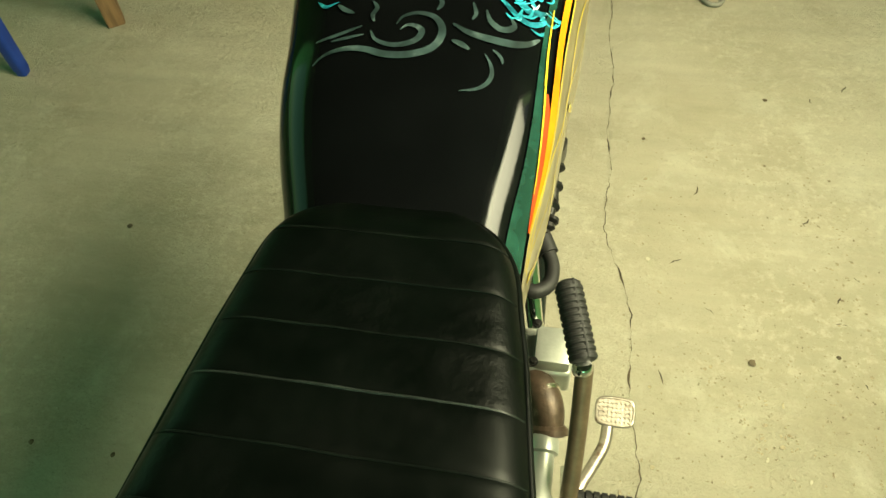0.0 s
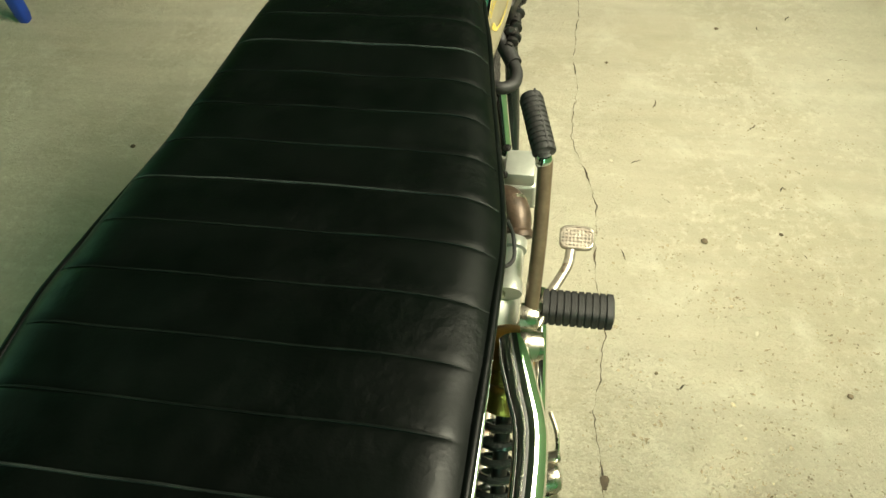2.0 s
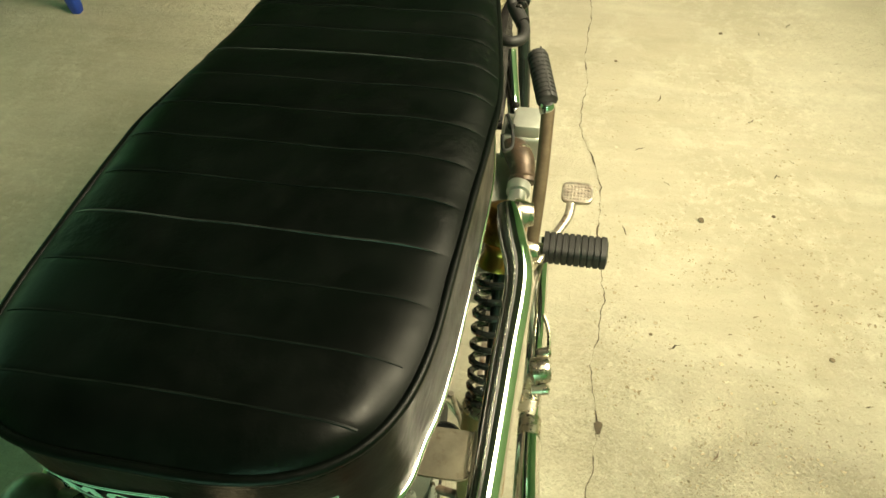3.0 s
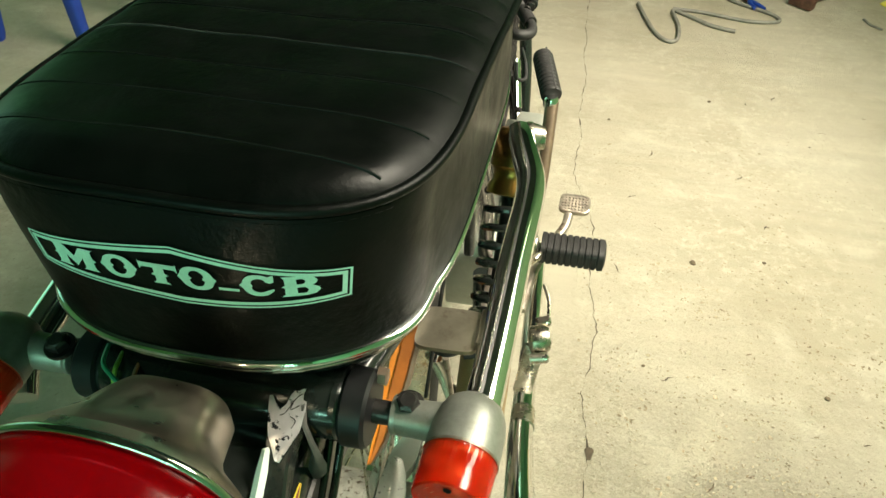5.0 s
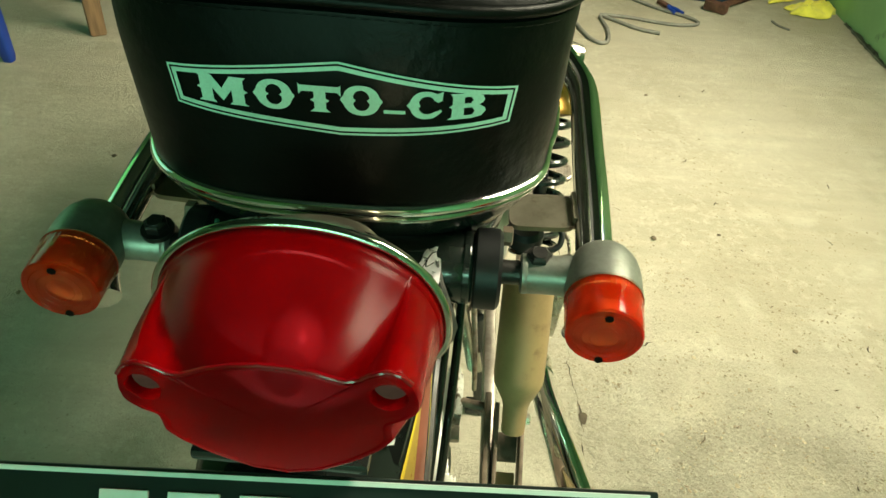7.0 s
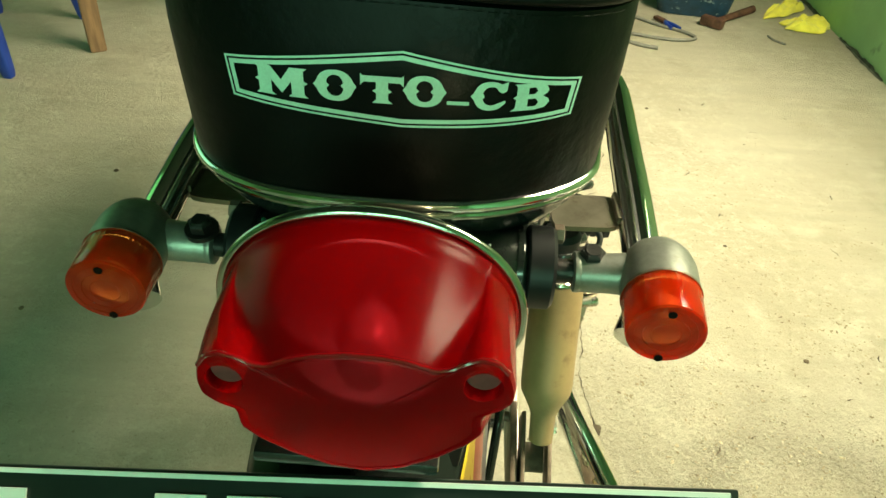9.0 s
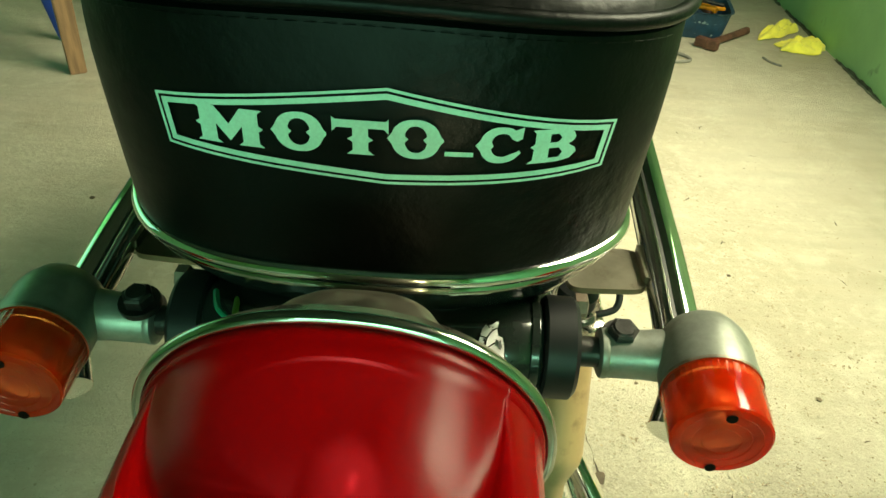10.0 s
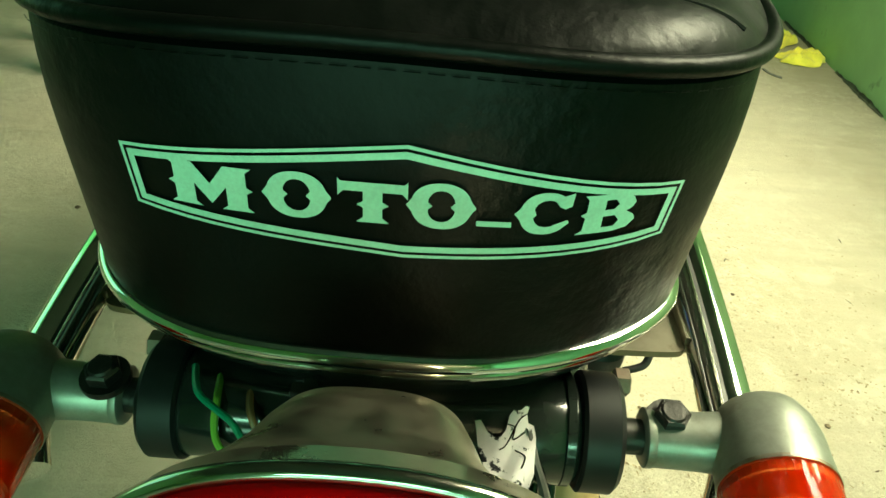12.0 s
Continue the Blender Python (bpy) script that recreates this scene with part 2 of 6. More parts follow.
def concrete(name):
    """Worn pale screed: broad damp patches, scuffed aggregate, pits and grain."""
    m = bpy.data.materials.new(name)
    m.use_nodes = True
    nt = m.node_tree
    b = nt.nodes["Principled BSDF"]
    b.inputs["Roughness"].default_value = 0.62
    co = nt.nodes.new("ShaderNodeTexCoord")

    def tex(scale, detail, r=0.6, distort=0.0, stretch=(1, 1, 1)):
        mp = nt.nodes.new("ShaderNodeMapping")
        mp.inputs["Scale"].default_value = stretch
        nt.links.new(co.outputs["Object"], mp.inputs["Vector"])
        n = nt.nodes.new("ShaderNodeTexNoise")
        n.inputs["Scale"].default_value, n.inputs["Detail"].default_value = scale, detail
        n.inputs["Roughness"].default_value, n.inputs["Distortion"].default_value = r, distort
        nt.links.new(mp.outputs[0], n.inputs["Vector"])
        return n.outputs["Fac"]

    def rng(fac, lo, hi, a=0.0, c=1.0):
        n = nt.nodes.new("ShaderNodeMapRange")
        nt.links.new(fac, n.inputs[0])
        for i, v in enumerate((lo, hi, a, c), 1):
            n.inputs[i].default_value = v
        return n.outputs[0]

    def mix(fac, a, c, kind="MIX"):
        n = nt.nodes.new("ShaderNodeMix")
        n.data_type, n.blend_type = "RGBA", kind
        for sock, v in ((n.inputs[0], fac), (n.inputs[6], a), (n.inputs[7], c)):
            if isinstance(v, (int, float)):
                sock.default_value = v
            elif isinstance(v, tuple):
                sock.default_value = (*v, 1)
            else:
                nt.links.new(v, sock)
        return n.outputs[2]

    def times(a, c):
        n = nt.nodes.new("ShaderNodeMath")
        n.operation = "MULTIPLY"
        nt.links.new(a, n.inputs[0])
        nt.links.new(c, n.inputs[1])
        return n.outputs[0]

    base = mix(rng(tex(1.6, 5, 0.55, 0.4), 0.35, 0.65), (0.440, 0.395, 0.290), (0.53, 0.482, 0.375))
    # brown worn patches, paler skins of cement between them
    base = mix(rng(tex(5.5, 7, 0.62, 0.7), 0.50, 0.70, 0, 0.60), base, (0.385, 0.335, 0.235))
    base = mix(rng(tex(9.0, 8, 0.66, 0.5), 0.52, 0.66, 0, 0.55), base, (0.60, 0.565, 0.45))
    # a stretch beside the bike is worn down to the grain, with ragged borders
    far = nt.nodes.new("ShaderNodeVectorMath")
    far.operation = "DISTANCE"
    nt.links.new(co.outputs["Object"], far.inputs[0])
    far.inputs[1].default_value = (0.50, 0.10, 0.0)
    zone = times(rng(far.outputs["Value"], 0.75, 0.30), rng(tex(5.0, 6, 0.65, 0.3), 0.36, 0.56))
    worn = rng(tex(2.3, 4, 0.6), 0.42, 0.58)
    base = mix(times(zone, rng(tex(34, 7, 0.72), 0.50, 0.66, 0, 0.30)), base, (0.40, 0.345, 0.24))
    base = mix(times(zone, rng(tex(140, 5, 0.7), 0.50, 0.64, 0, 0.75)), base, (0.66, 0.615, 0.49))
    scuff = times(worn, rng(tex(46, 6, 0.72), 0.50, 0.74))
    base = mix(scuff, base, (0.64, 0.60, 0.48))
    pits = times(worn, rng(tex(95, 7, 0.80), 0.59, 0.65, 0, 0.8))
    base = mix(pits, base, (0.205, 0.165, 0.10))
    trowel = rng(tex(18, 6, 0.65, 0.0, (0.14, 1.0, 1.0)), 0.35, 0.7, 0.90, 1.05)
    gray = nt.nodes.new("ShaderNodeCombineColor")
    for i in range(3):
        nt.links.new(trowel, gray.inputs[i])
    base = mix(1.0, base, gray.outputs[0], "MULTIPLY")
    base = mix(rng(tex(210, 5, 0.75), 0.60, 0.68, 0, 0.5), base, (0.19, 0.155, 0.105))
    nt.links.new(base, b.inputs["Base Color"])
    bp = nt.nodes.new("ShaderNodeBump")
    bp.inputs["Strength"].default_value, bp.inputs["Distance"].default_value = 1.0, 0.010
    nt.links.new(tex(60, 9, 0.78), bp.inputs["Height"])
    # bared grains of sand in the worn stretch
    chip = nt.nodes.new("ShaderNodeBump")
    chip.inputs["Distance"].default_value = 0.0028
    nt.links.new(rng(zone, 0.0, 1.0, 0.05, 1.0), chip.inputs["Strength"])
    nt.links.new(tex(120, 6, 0.66), chip.inputs["Height"])
    nt.links.new(chip.outputs[0], bp.inputs["Normal"])
    nt.links.new(bp.outputs[0], b.inputs["Normal"])
    return m


CONCRETE = concrete("worn_concrete")


# ---- mesh tools ----
def finish(name, bm, mat, sharp=38):
    bmesh.ops.recalc_face_normals(bm, faces=bm.faces)
    me = bpy.data.meshes.new(name)
    bm.to_mesh(me)
    bm.free()
    me.materials.append(mat)
    me.polygons.foreach_set("use_smooth", [True] * len(me.polygons))
    me.set_sharp_from_angle(angle=radians(sharp))
    return me


def thing(name, place, label, category, group="", kind=""):
    ob = new(name)
    ob.location = place
    ob.empty_display_size = 0.05
    return tagged(ob, label, category, group, kind)


def part(name, bm, mat, parent, label="", sharp=38):
    """One mesh, given in world places, under a thing or under a part of it."""
    ob = new(name, finish(name, bm, mat, sharp))
    ob.parent = parent
    if parent.type == "EMPTY":
        ob.matrix_parent_inverse = Matrix.Translation(parent.location).inverted()
    if label:
        tagged(ob, label)
    return ob


def solid(name, bm, mat, label, category, group="", kind="", sharp=38):
    """A thing of one mesh."""
    return tagged(new(name, finish(name, bm, mat, sharp)), label, category, group, kind)


def loft(rings, closed=True, cap=(True, True), bm=None):
    bm = bm or bmesh.new()
    vs = [[bm.verts.new(p) for p in r] for r in rings]
    n = len(vs[0])
    for a, b in zip(vs, vs[1:]):
        for i in range(n if closed else n - 1):
            j = (i + 1) % n
            bm.faces.new((a[i], a[j], b[j], b[i]))
    if closed and cap[0]:
        bm.faces.new(vs[0][::-1])
    if closed and cap[1]:
        bm.faces.new(vs[-1])
    return bm


def axes(way):
    w = Vector(way).normalized()
    u = w.cross(Vector((0, 0, 1)) if abs(w.z) < 0.9 else Vector((0, 1, 0))).normalized()
    return u, w.cross(u), w


def lathe(base, way, profile, seg=28, bm=None, cap=(True, True)):
    """A turned body: profile rows of (distance along the axis, radius)."""
    u, v, w = axes(way)
    o = Vector(base)
    rings = [[o + w * h + (u * math.cos(2 * math.pi * i / seg) + v * math.sin(2 * math.pi * i / seg)) * max(r, 1e-4) for i in range(seg)] for h, r in profile]
    return loft(rings, bm=bm, cap=cap)


def smooth_line(points, steps=8, loop=False):
    """A Catmull-Rom line through the points."""
    p = [Vector(q) for q in points]
    n = len(p)
    out = []
    for i in range(n if loop else n - 1):
        a, b, c, d = (p[(i - 1) % n], p[i], p[(i + 1) % n], p[(i + 2) % n]) if loop else (p[max(i - 1, 0)], p[i], p[i + 1], p[min(i + 2, n - 1)])
        for k in range(steps):
            t = k / steps
            out.append(0.5 * (2 * b + (c - a) * t + (2 * a - 5 * b + 4 * c - d) * t * t + (3 * b - a - 3 * c + d) * t ** 3))
    if not loop:
        out.append(p[-1])
    return out


def tube(points, r, seg=12, loop=False, steps=8, bm=None, flat=1.0, smooth=True):
    """A round bar along a line; r is a number or a function of 0..1; flat squeezes it along its own up direction."""
    line = smooth_line(points, steps, loop) if smooth else [Vector(q) for q in points]
    n = len(line)
    rings, u = [], None
    for i, p in enumerate(line):
        w = (line[(i + 1) % n] - line[i - 1]) if loop else (line[min(i + 1, n - 1)] - line[max(i - 1, 0)])
        w.normalize()
        if u is None:
            u = axes(w)[0]
        u = (u - w * u.dot(w)).normalized()
        v = w.cross(u)
        rad = r(i / max(n - 1, 1)) if callable(r) else r
        rings.append([p + (u * math.cos(2 * math.pi * k / seg) + v * math.sin(2 * math.pi * k / seg) * flat) * rad for k in range(seg)])
    if loop:
        rings.append(rings[0])
        out = loft(rings, cap=(False, False), bm=bm)
        bmesh.ops.remove_doubles(out, verts=out.verts, dist=1e-6)
        return out
    return loft(rings, bm=bm)


def block(size, place=(0, 0, 0), turn=None, bevel=0.0, bm=None, segments=2):
    b = bmesh.new()
    bmesh.ops.create_cube(b, size=1.0)
    bmesh.ops.scale(b, vec=size, verts=b.verts)
    if bevel:
        bmesh.ops.bevel(b, geom=list(b.edges), offset=bevel, segments=segments, affect="EDGES", profile=0.6)
    m = Matrix.Translation(place) @ (turn.to_4x4() if turn else Matrix.Identity(4))
    bmesh.ops.transform(b, matrix=m, verts=b.verts)
    if bm is None:
        return b
    me = bpy.data.meshes.new("tmp")
    b.to_mesh(me)
    b.free()
    bm.from_mesh(me)
    bpy.data.meshes.remove(me)
    return bm


def turned(x=0, y=0, z=0):
    return Euler((radians(x), radians(y), radians(z))).to_matrix()


def bar_between(a, b, width, depth, bevel=0.001, bm=None):
    a, b = Vector(a), Vector(b)
    u, v, w = axes(b - a)
    rot = Matrix((u, v, w)).transposed()
    return block((width, depth, (b - a).length), (a + b) / 2, rot, bevel, bm)


def bolt_head(place, way, r=0.006, h=0.005, bm=None):
    bm = lathe(place, way, [(-0.002, r * 1.5), (0.0, r * 1.55), (0.0012, r * 1.5)], 20, bm)
    bm = lathe(place, way, [(0.001, r * 1.12), (h * 0.85, r * 1.12), (h, r * 0.95)], 6, bm)
    return lathe(place, way, [(h * 0.98, r * 0.85), (h * 1.12, r * 0.7)], 16, bm)


# ---- setting ----
WALL_X = 1.36


def setting():
    bm = block((9.0, 14.0, 0.2), (-1.2, 1.0, -0.1))
    floor = tagged(new("floor", finish("floor", bm, CONCRETE)), "pale worn concrete floor with a long crack", "floor", kind="structure")
    b = block((4.96, 0.15, 3.0), (-1.08, 5.3, 1.5))
    tagged(new("wall_north", finish("wall_north", b, GREEN_WALL)), "light green painted plaster wall, dirty along its foot", "wall", kind="structure")
    # unseen west wall; its opening is added to hold the fill lamp
    b = block((0.15, 8.3, 0.44), (-3.6, 1.1, 0.22))
    block((0.15, 8.3, 0.74), (-3.6, 1.1, 2.63), bm=b)
    block((0.15, 3.5, 1.82), (-3.6, -1.3, 1.35), bm=b)
    block((0.15, 2.3, 1.82), (-3.6, 4.1, 1.35), bm=b)
    tagged(new("wall_west", finish("wall_west", b, GREEN_WALL)), "light green plaster wall with an unseen opening added for the west lamp", "wall", kind="structure")
    b = block((0.15, 3.54, 3.0), (WALL_X + 0.075, 3.48, 1.5))
    block((0.15, 3.10, 3.0), (WALL_X + 0.075, -1.50, 1.5), bm=b)
    block((0.15, 1.66, 0.52), (WALL_X + 0.075, 0.88, 2.74), bm=b)
    block((0.15, 1.66, 1.70), (WALL_X + 0.075, 0.88, 0.85), bm=b)
    tagged(new("wall_east", finish("wall_east", b, GREEN_WALL)), "light green plaster wall with a long open window", "wall", kind="structure")
    # unseen south wall, its low and high slots added for the fill lamps
    b = block((2.45, 0.15, 3.0), (-2.30, -3.1, 1.5))
    block((0.42, 0.15, 3.0), (1.15, -3.1, 1.5), bm=b)
    block((2.015, 0.15, 0.80), (-0.0675, -3.1, 0.88), bm=b)
    block((2.015, 0.15, 1.38), (-0.0675, -3.1, 2.31), bm=b)
    tagged(new("wall_south", finish("wall_south", b, GREEN_WALL)), "unseen light green wall with two slots added for the fill lamps", "wall", kind="structure")
    b = block((5.3, 8.7, 0.06), (-1.1, 1.1, 3.03))
    tagged(new("ceiling", finish("ceiling", b, CEILING)), "dark unpainted underside of a sheet roof", "ceiling", kind="structure")
    # broken dark grime along the foot of the east wall
    rnd = random.Random(5)
    b = bmesh.new()
    n = 150
    prev = None
    for i in range(n):
        y = 1.95 + i * 0.022
        k = noise.noise((0.0, y * 4.0, 1.0)) + 0.6 * noise.noise((0.0, y * 17, 6.0))
        if k < -0.25:
            prev = None
            continue
        h, d = 0.003 + max(0.0, 0.016 * (k + 0.3) + 0.006 * rnd.random()), 0.005 + max(0.0, 0.014 * (k + 0.2) + 0.006 * rnd.random())
        row = (b.verts.new((WALL_X - 0.003, y, h)), b.verts.new((WALL_X - 0.004, y, 0.003)), b.verts.new((WALL_X - d, y, 0.0022)))
        if prev:
            b.faces.new((prev[0], row[0], row[1], prev[1]))
            b.faces.new((prev[1], row[1], row[2], prev[2]))
        prev = row
    tagged(new("trim", finish("trim", b, GRIME)), "broken dark grime between wall and floor", "trim", kind="structure")
    return floor


def floor_crack(floor):
    rnd = random.Random(11)
    knots = [(0.16, 2.9), (0.184, 1.876), (0.199, 1.661), (0.192, 1.506), (0.202, 1.40), (0.195, 1.227), (0.229, 1.125), (0.255, 1.023), (0.253, 0.913),
             (0.275, 0.709), (0.257, 0.565), (0.276, 0.446), (0.262, 0.30), (0.27, -0.4)]
    line = []
    for (x0, y0), (x1, y1) in zip(knots, knots[1:]):
        n = max(2, int(abs(y1 - y0) / 0.006))
        for i in range(n):
            y = y0 + (y1 - y0) * i / n
            wob = 0.007 * noise.noise((0.0, y * 9, 7.0)) + 0.005 * noise.noise((0.0, y * 31, 2.0)) + 0.0034 * noise.noise((0.0, y * 75, 4.0))
            line.append((x0 + (x1 - x0) * i / n + wob, y))
    b = bmesh.new()
    prev = None
    for i, (x, y) in enumerate(line):
        w = max(0.00012, 0.0003 + 0.0022 * noise.noise((0.0, y * 23, 3.0)) + rnd.random() * 0.0006)
        row = (b.verts.new((x - w, y, 0.0012)), b.verts.new((x + w, y, 0.0012)))
        if prev:
            b.faces.new((prev[0], prev[1], row[1], row[0]))
        prev = row
    part_ob = new("crack", finish("crack", b, CRACK))
    part_ob.parent = floor
    tagged(part_ob, "thin dark jagged crack")
    # the small broken hole in the crack
    b = bmesh.new()
    ring = [(0.277 + 0.0065 * math.cos(a) * (1 + 0.3 * math.sin(3 * a)), 0.446 + 0.015 * math.sin(a) * (1 + 0.2 * math.cos(2 * a)), 0.0016) for a in [i * math.tau / 14 for i in range(14)]]
    b.faces.new([b.verts.new(p) for p in ring])
    hole = new("hole", finish("hole", b, CRACK))
    hole.parent = floor
    # short scratches and side cracks
    for k in range(26):
        x, y = rnd.uniform(0.27, 0.95), rnd.uniform(0.2, 1.7)
        a, ln = rnd.uniform(0, math.pi), rnd.uniform(0.008, 0.03)
        pts = [(x + math.cos(a) * ln * s + rnd.gauss(0, 0.0015), y + math.sin(a) * ln * s + rnd.gauss(0, 0.0015)) for s in (0, 0.3, 0.6, 1)]
        b = bmesh.new()
        prev = None
        for i, (px, py) in enumerate(pts):
            w = 0.0010 * (0.4 + (i in (1, 2)))
            row = (b.verts.new((px - w, py + w * 0.5, 0.0013)), b.verts.new((px + w, py - w * 0.5, 0.0013)))
            if prev:
                b.faces.new((prev[0], prev[1], row[1], row[0]))
            prev = row
        s = new("scratch", finish("scratch", b, CRACK))
        s.parent = floor


def pebble(x, y, r, mat, label, flat=0.45, seed=0):
    b = bmesh.new()
    bmesh.ops.create_icosphere(b, subdivisions=2, radius=r)
    for v in b.verts:
        v.co *= 1 + 0.35 * noise.noise(v.co * (1.2 / r) + Vector((seed, 0, 0)))
        v.co.z *= flat
    bmesh.ops.translate(b, vec=(x, y, r * flat * 0.8), verts=b.verts)
    return solid("pebble", b, mat, label, "pebble", "bits on the floor")


floor = setting()


# ---- motorcycle ----
CX = -0.003  # the bike's middle plane
bike = thing("motorcycle", (CX, 0.30, 0.0), "black custom motorcycle with ribbed vinyl seat and chrome rails", "motorcycle")


def curve_at(knots, y):
    """A smooth value between knots of (y, value)."""
    ys, vs = zip(*knots)
    if y <= ys[0]:
        return vs[0]
    for i in range(len(ys) - 1):
        if y <= ys[i + 1]:
            t = (y - ys[i]) / (ys[i + 1] - ys[i])
            m0 = (vs[i + 1] - vs[max(i - 1, 0)]) / max(1e-6, ys[i + 1] - ys[max(i - 1, 0)])
            m1 = (vs[min(i + 2, len(vs) - 1)] - vs[i]) / max(1e-6, ys[min(i + 2, len(ys) - 1)] - ys[i])
            h = ys[i + 1] - ys[i]
            return (2 * t ** 3 - 3 * t * t + 1) * vs[i] + (t ** 3 - 2 * t * t + t) * h * m0 + (-2 * t ** 3 + 3 * t * t) * vs[i + 1] + (t ** 3 - t * t) * h * m1
    return vs[-1]


SEAT_Y0, SEAT_Y1 = -0.0195, 0.600
REAR, NOSE = 0.118, 0.070  # how far the round ends reach
SEAT_RIGHT = [(-0.02, 0.1135), (0.05, 0.1145), (0.10, 0.1160), (0.20, 0.1195), (0.25, 0.1205), (0.277, 0.1203), (0.307, 0.1180), (0.37, 0.1090), (0.43, 0.0995), (0.49, 0.0910), (0.53, 0.0835), (0.59, 0.0770)]
SEAT_LEFT = [(-0.02, 0.1215), (0.10, 0.1205), (0.19, 0.1215), (0.22, 0.1220), (0.245, 0.1195), (0.30, 0.1145), (0.38, 0.1060), (0.43, 0.1020), (0.466, 0.0985), (0.50, 0.0950), (0.56, 0.0870), (0.60, 0.0830)]
SEAT_EDGE = [(-0.02, 0.840), (0.10, 0.8395), (0.20, 0.8337), (0.30, 0.8257), (0.40, 0.818), (0.50, 0.812), (0.59, 0.806)]
SEAT_LOW = [(-0.02, 0.744), (0.10, 0.743), (0.30, 0.741), (0.40, 0.732), (0.59, 0.715)]
SEAMS = [0.013 + 0.0366 * i for i in range(16)]


def seat_mid(y):
    """The seat's middle line lies a little to the right of the bike's."""
    return curve_at([(-0.02, 0.0040), (0.2, 0.002), (0.5, 0.001), (0.59, 0.0)], y)


def seat_side(knots, y, grow, n, nose, tip):
    """Half the seat's width at y: round in plan at both ends."""
    w = curve_at(knots, y) + grow
    t = (SEAT_Y0 + REAR - y) / (REAR + grow)
    if t > 0:
        w *= max(0.0, 1 - min(1, t) ** n) ** (1 / n)
    t = (y - SEAT_Y1 + nose) / (nose + grow)
    if t > 0:
        w *= max(0.0, 1 - min(1, t) ** tip) ** (1 / tip)
    return w


def seat_half(y, grow=0.0, n=3.0):
    return seat_side(SEAT_RIGHT, y, grow, n, NOSE, 2.6)


def seat_left(y, grow=0.0, n=3.0):
    """The left half is fuller at the rear corner and towards the tank."""
    return seat_side(SEAT_LEFT, y, grow, n + 0.5, 0.055, 2.8)


def seat_rows(grow, n=48):
    """Steps along the seat, close together at its round ends."""
    lo, hi = SEAT_Y0 - grow, SEAT_Y1 + grow
    ys = [SEAT_Y0 + REAR - (REAR + grow) * math.cos(math.pi / 2 * i / n) ** (2 / 3.0) for i in range(n + 1)]
    ys += [ys[-1] + (SEAT_Y1 - NOSE - ys[-1]) * i / 36 for i in range(1, 36)]
    ys += [SEAT_Y1 - NOSE + (NOSE + grow) * math.sin(math.pi / 2 * i / n) ** (2 / 2.6) for i in range(n + 1)]
    ys[0], ys[-1] = lo, hi
    return ys


def seat_tuck(s):
    """How far the right wall stands in under the welt, from the foot (0) to the welt (1)."""
    return 0.0085 * min(1.0, (1 - s) / 0.30) ** 0.8


def seat_outline(grow=0.0, n=3.0, tuck=0.0):
    """The seat's plan as a closed line; its right wall is tucked in ahead of the rear corner."""
    ys = seat_rows(grow)
    def inward(y):
        k = min(1, max(0, (y - 0.016) / 0.046))
        return tuck * k * k * (3 - 2 * k) * (1 - 0.25 * min(1, max(0, (y - 0.06) / 0.06)))
    return [(seat_mid(y) + seat_half(y, grow, n) - inward(y), y) for y in ys] + [(seat_mid(y) - seat_left(y, grow, n), y) for y in ys[-2:0:-1]]


def seat_edge(x, y):
    """Height of the welt: crowned across the rear, and higher on the left."""
    u = max(-1.0, min(1.0, (x - seat_mid(y)) / 0.118))
    return curve_at(SEAT_EDGE, y) + (0.0080 * (1 - u * u) - 0.0022 * u) * max(0.0, 1 - max(0.0, y) / 0.10)


def seat_low(x, y):
    """Height of the seat's foot, bowed up a little across the rear."""
    u = min(1.0, abs(x - seat_mid(y)) / 0.118)
    return curve_at(SEAT_LOW, y) + 0.0045 * (1 - u * u) * max(0.0, 1 - max(0.0, y) / 0.10)


def seat_round(s):
    """How square the rear corners are, from the foot (0) to the welt (1)."""
    return 2.30 + 0.60 * s


def seat_rear(x, z):
    """The y of the seat's rear face at x and z."""
    s = min(1.0, max(0.0, (z - seat_low(x, 0)) / (seat_edge(x, 0) - seat_low(x, 0))))
    grow, side = seat_bulge(s), seat_half if x > seat_mid(0) else seat_left
    lo, hi = SEAT_Y0 - grow, 0.09
    for _ in range(40):
        y = (lo + hi) / 2
        if side(y, grow, seat_round(s)) < abs(x - seat_mid(y)):
            lo = y
        else:
            hi = y
    return hi - 0.0003


def seat_bulge(s):
    s = min(1, max(0, s))
    # tucked in towards the welt, nearly straight below
    return 0.0034 - 0.0004 * s if s < 0.6 else 0.00316 * (1 - ((s - 0.6) / 0.4) ** 2)


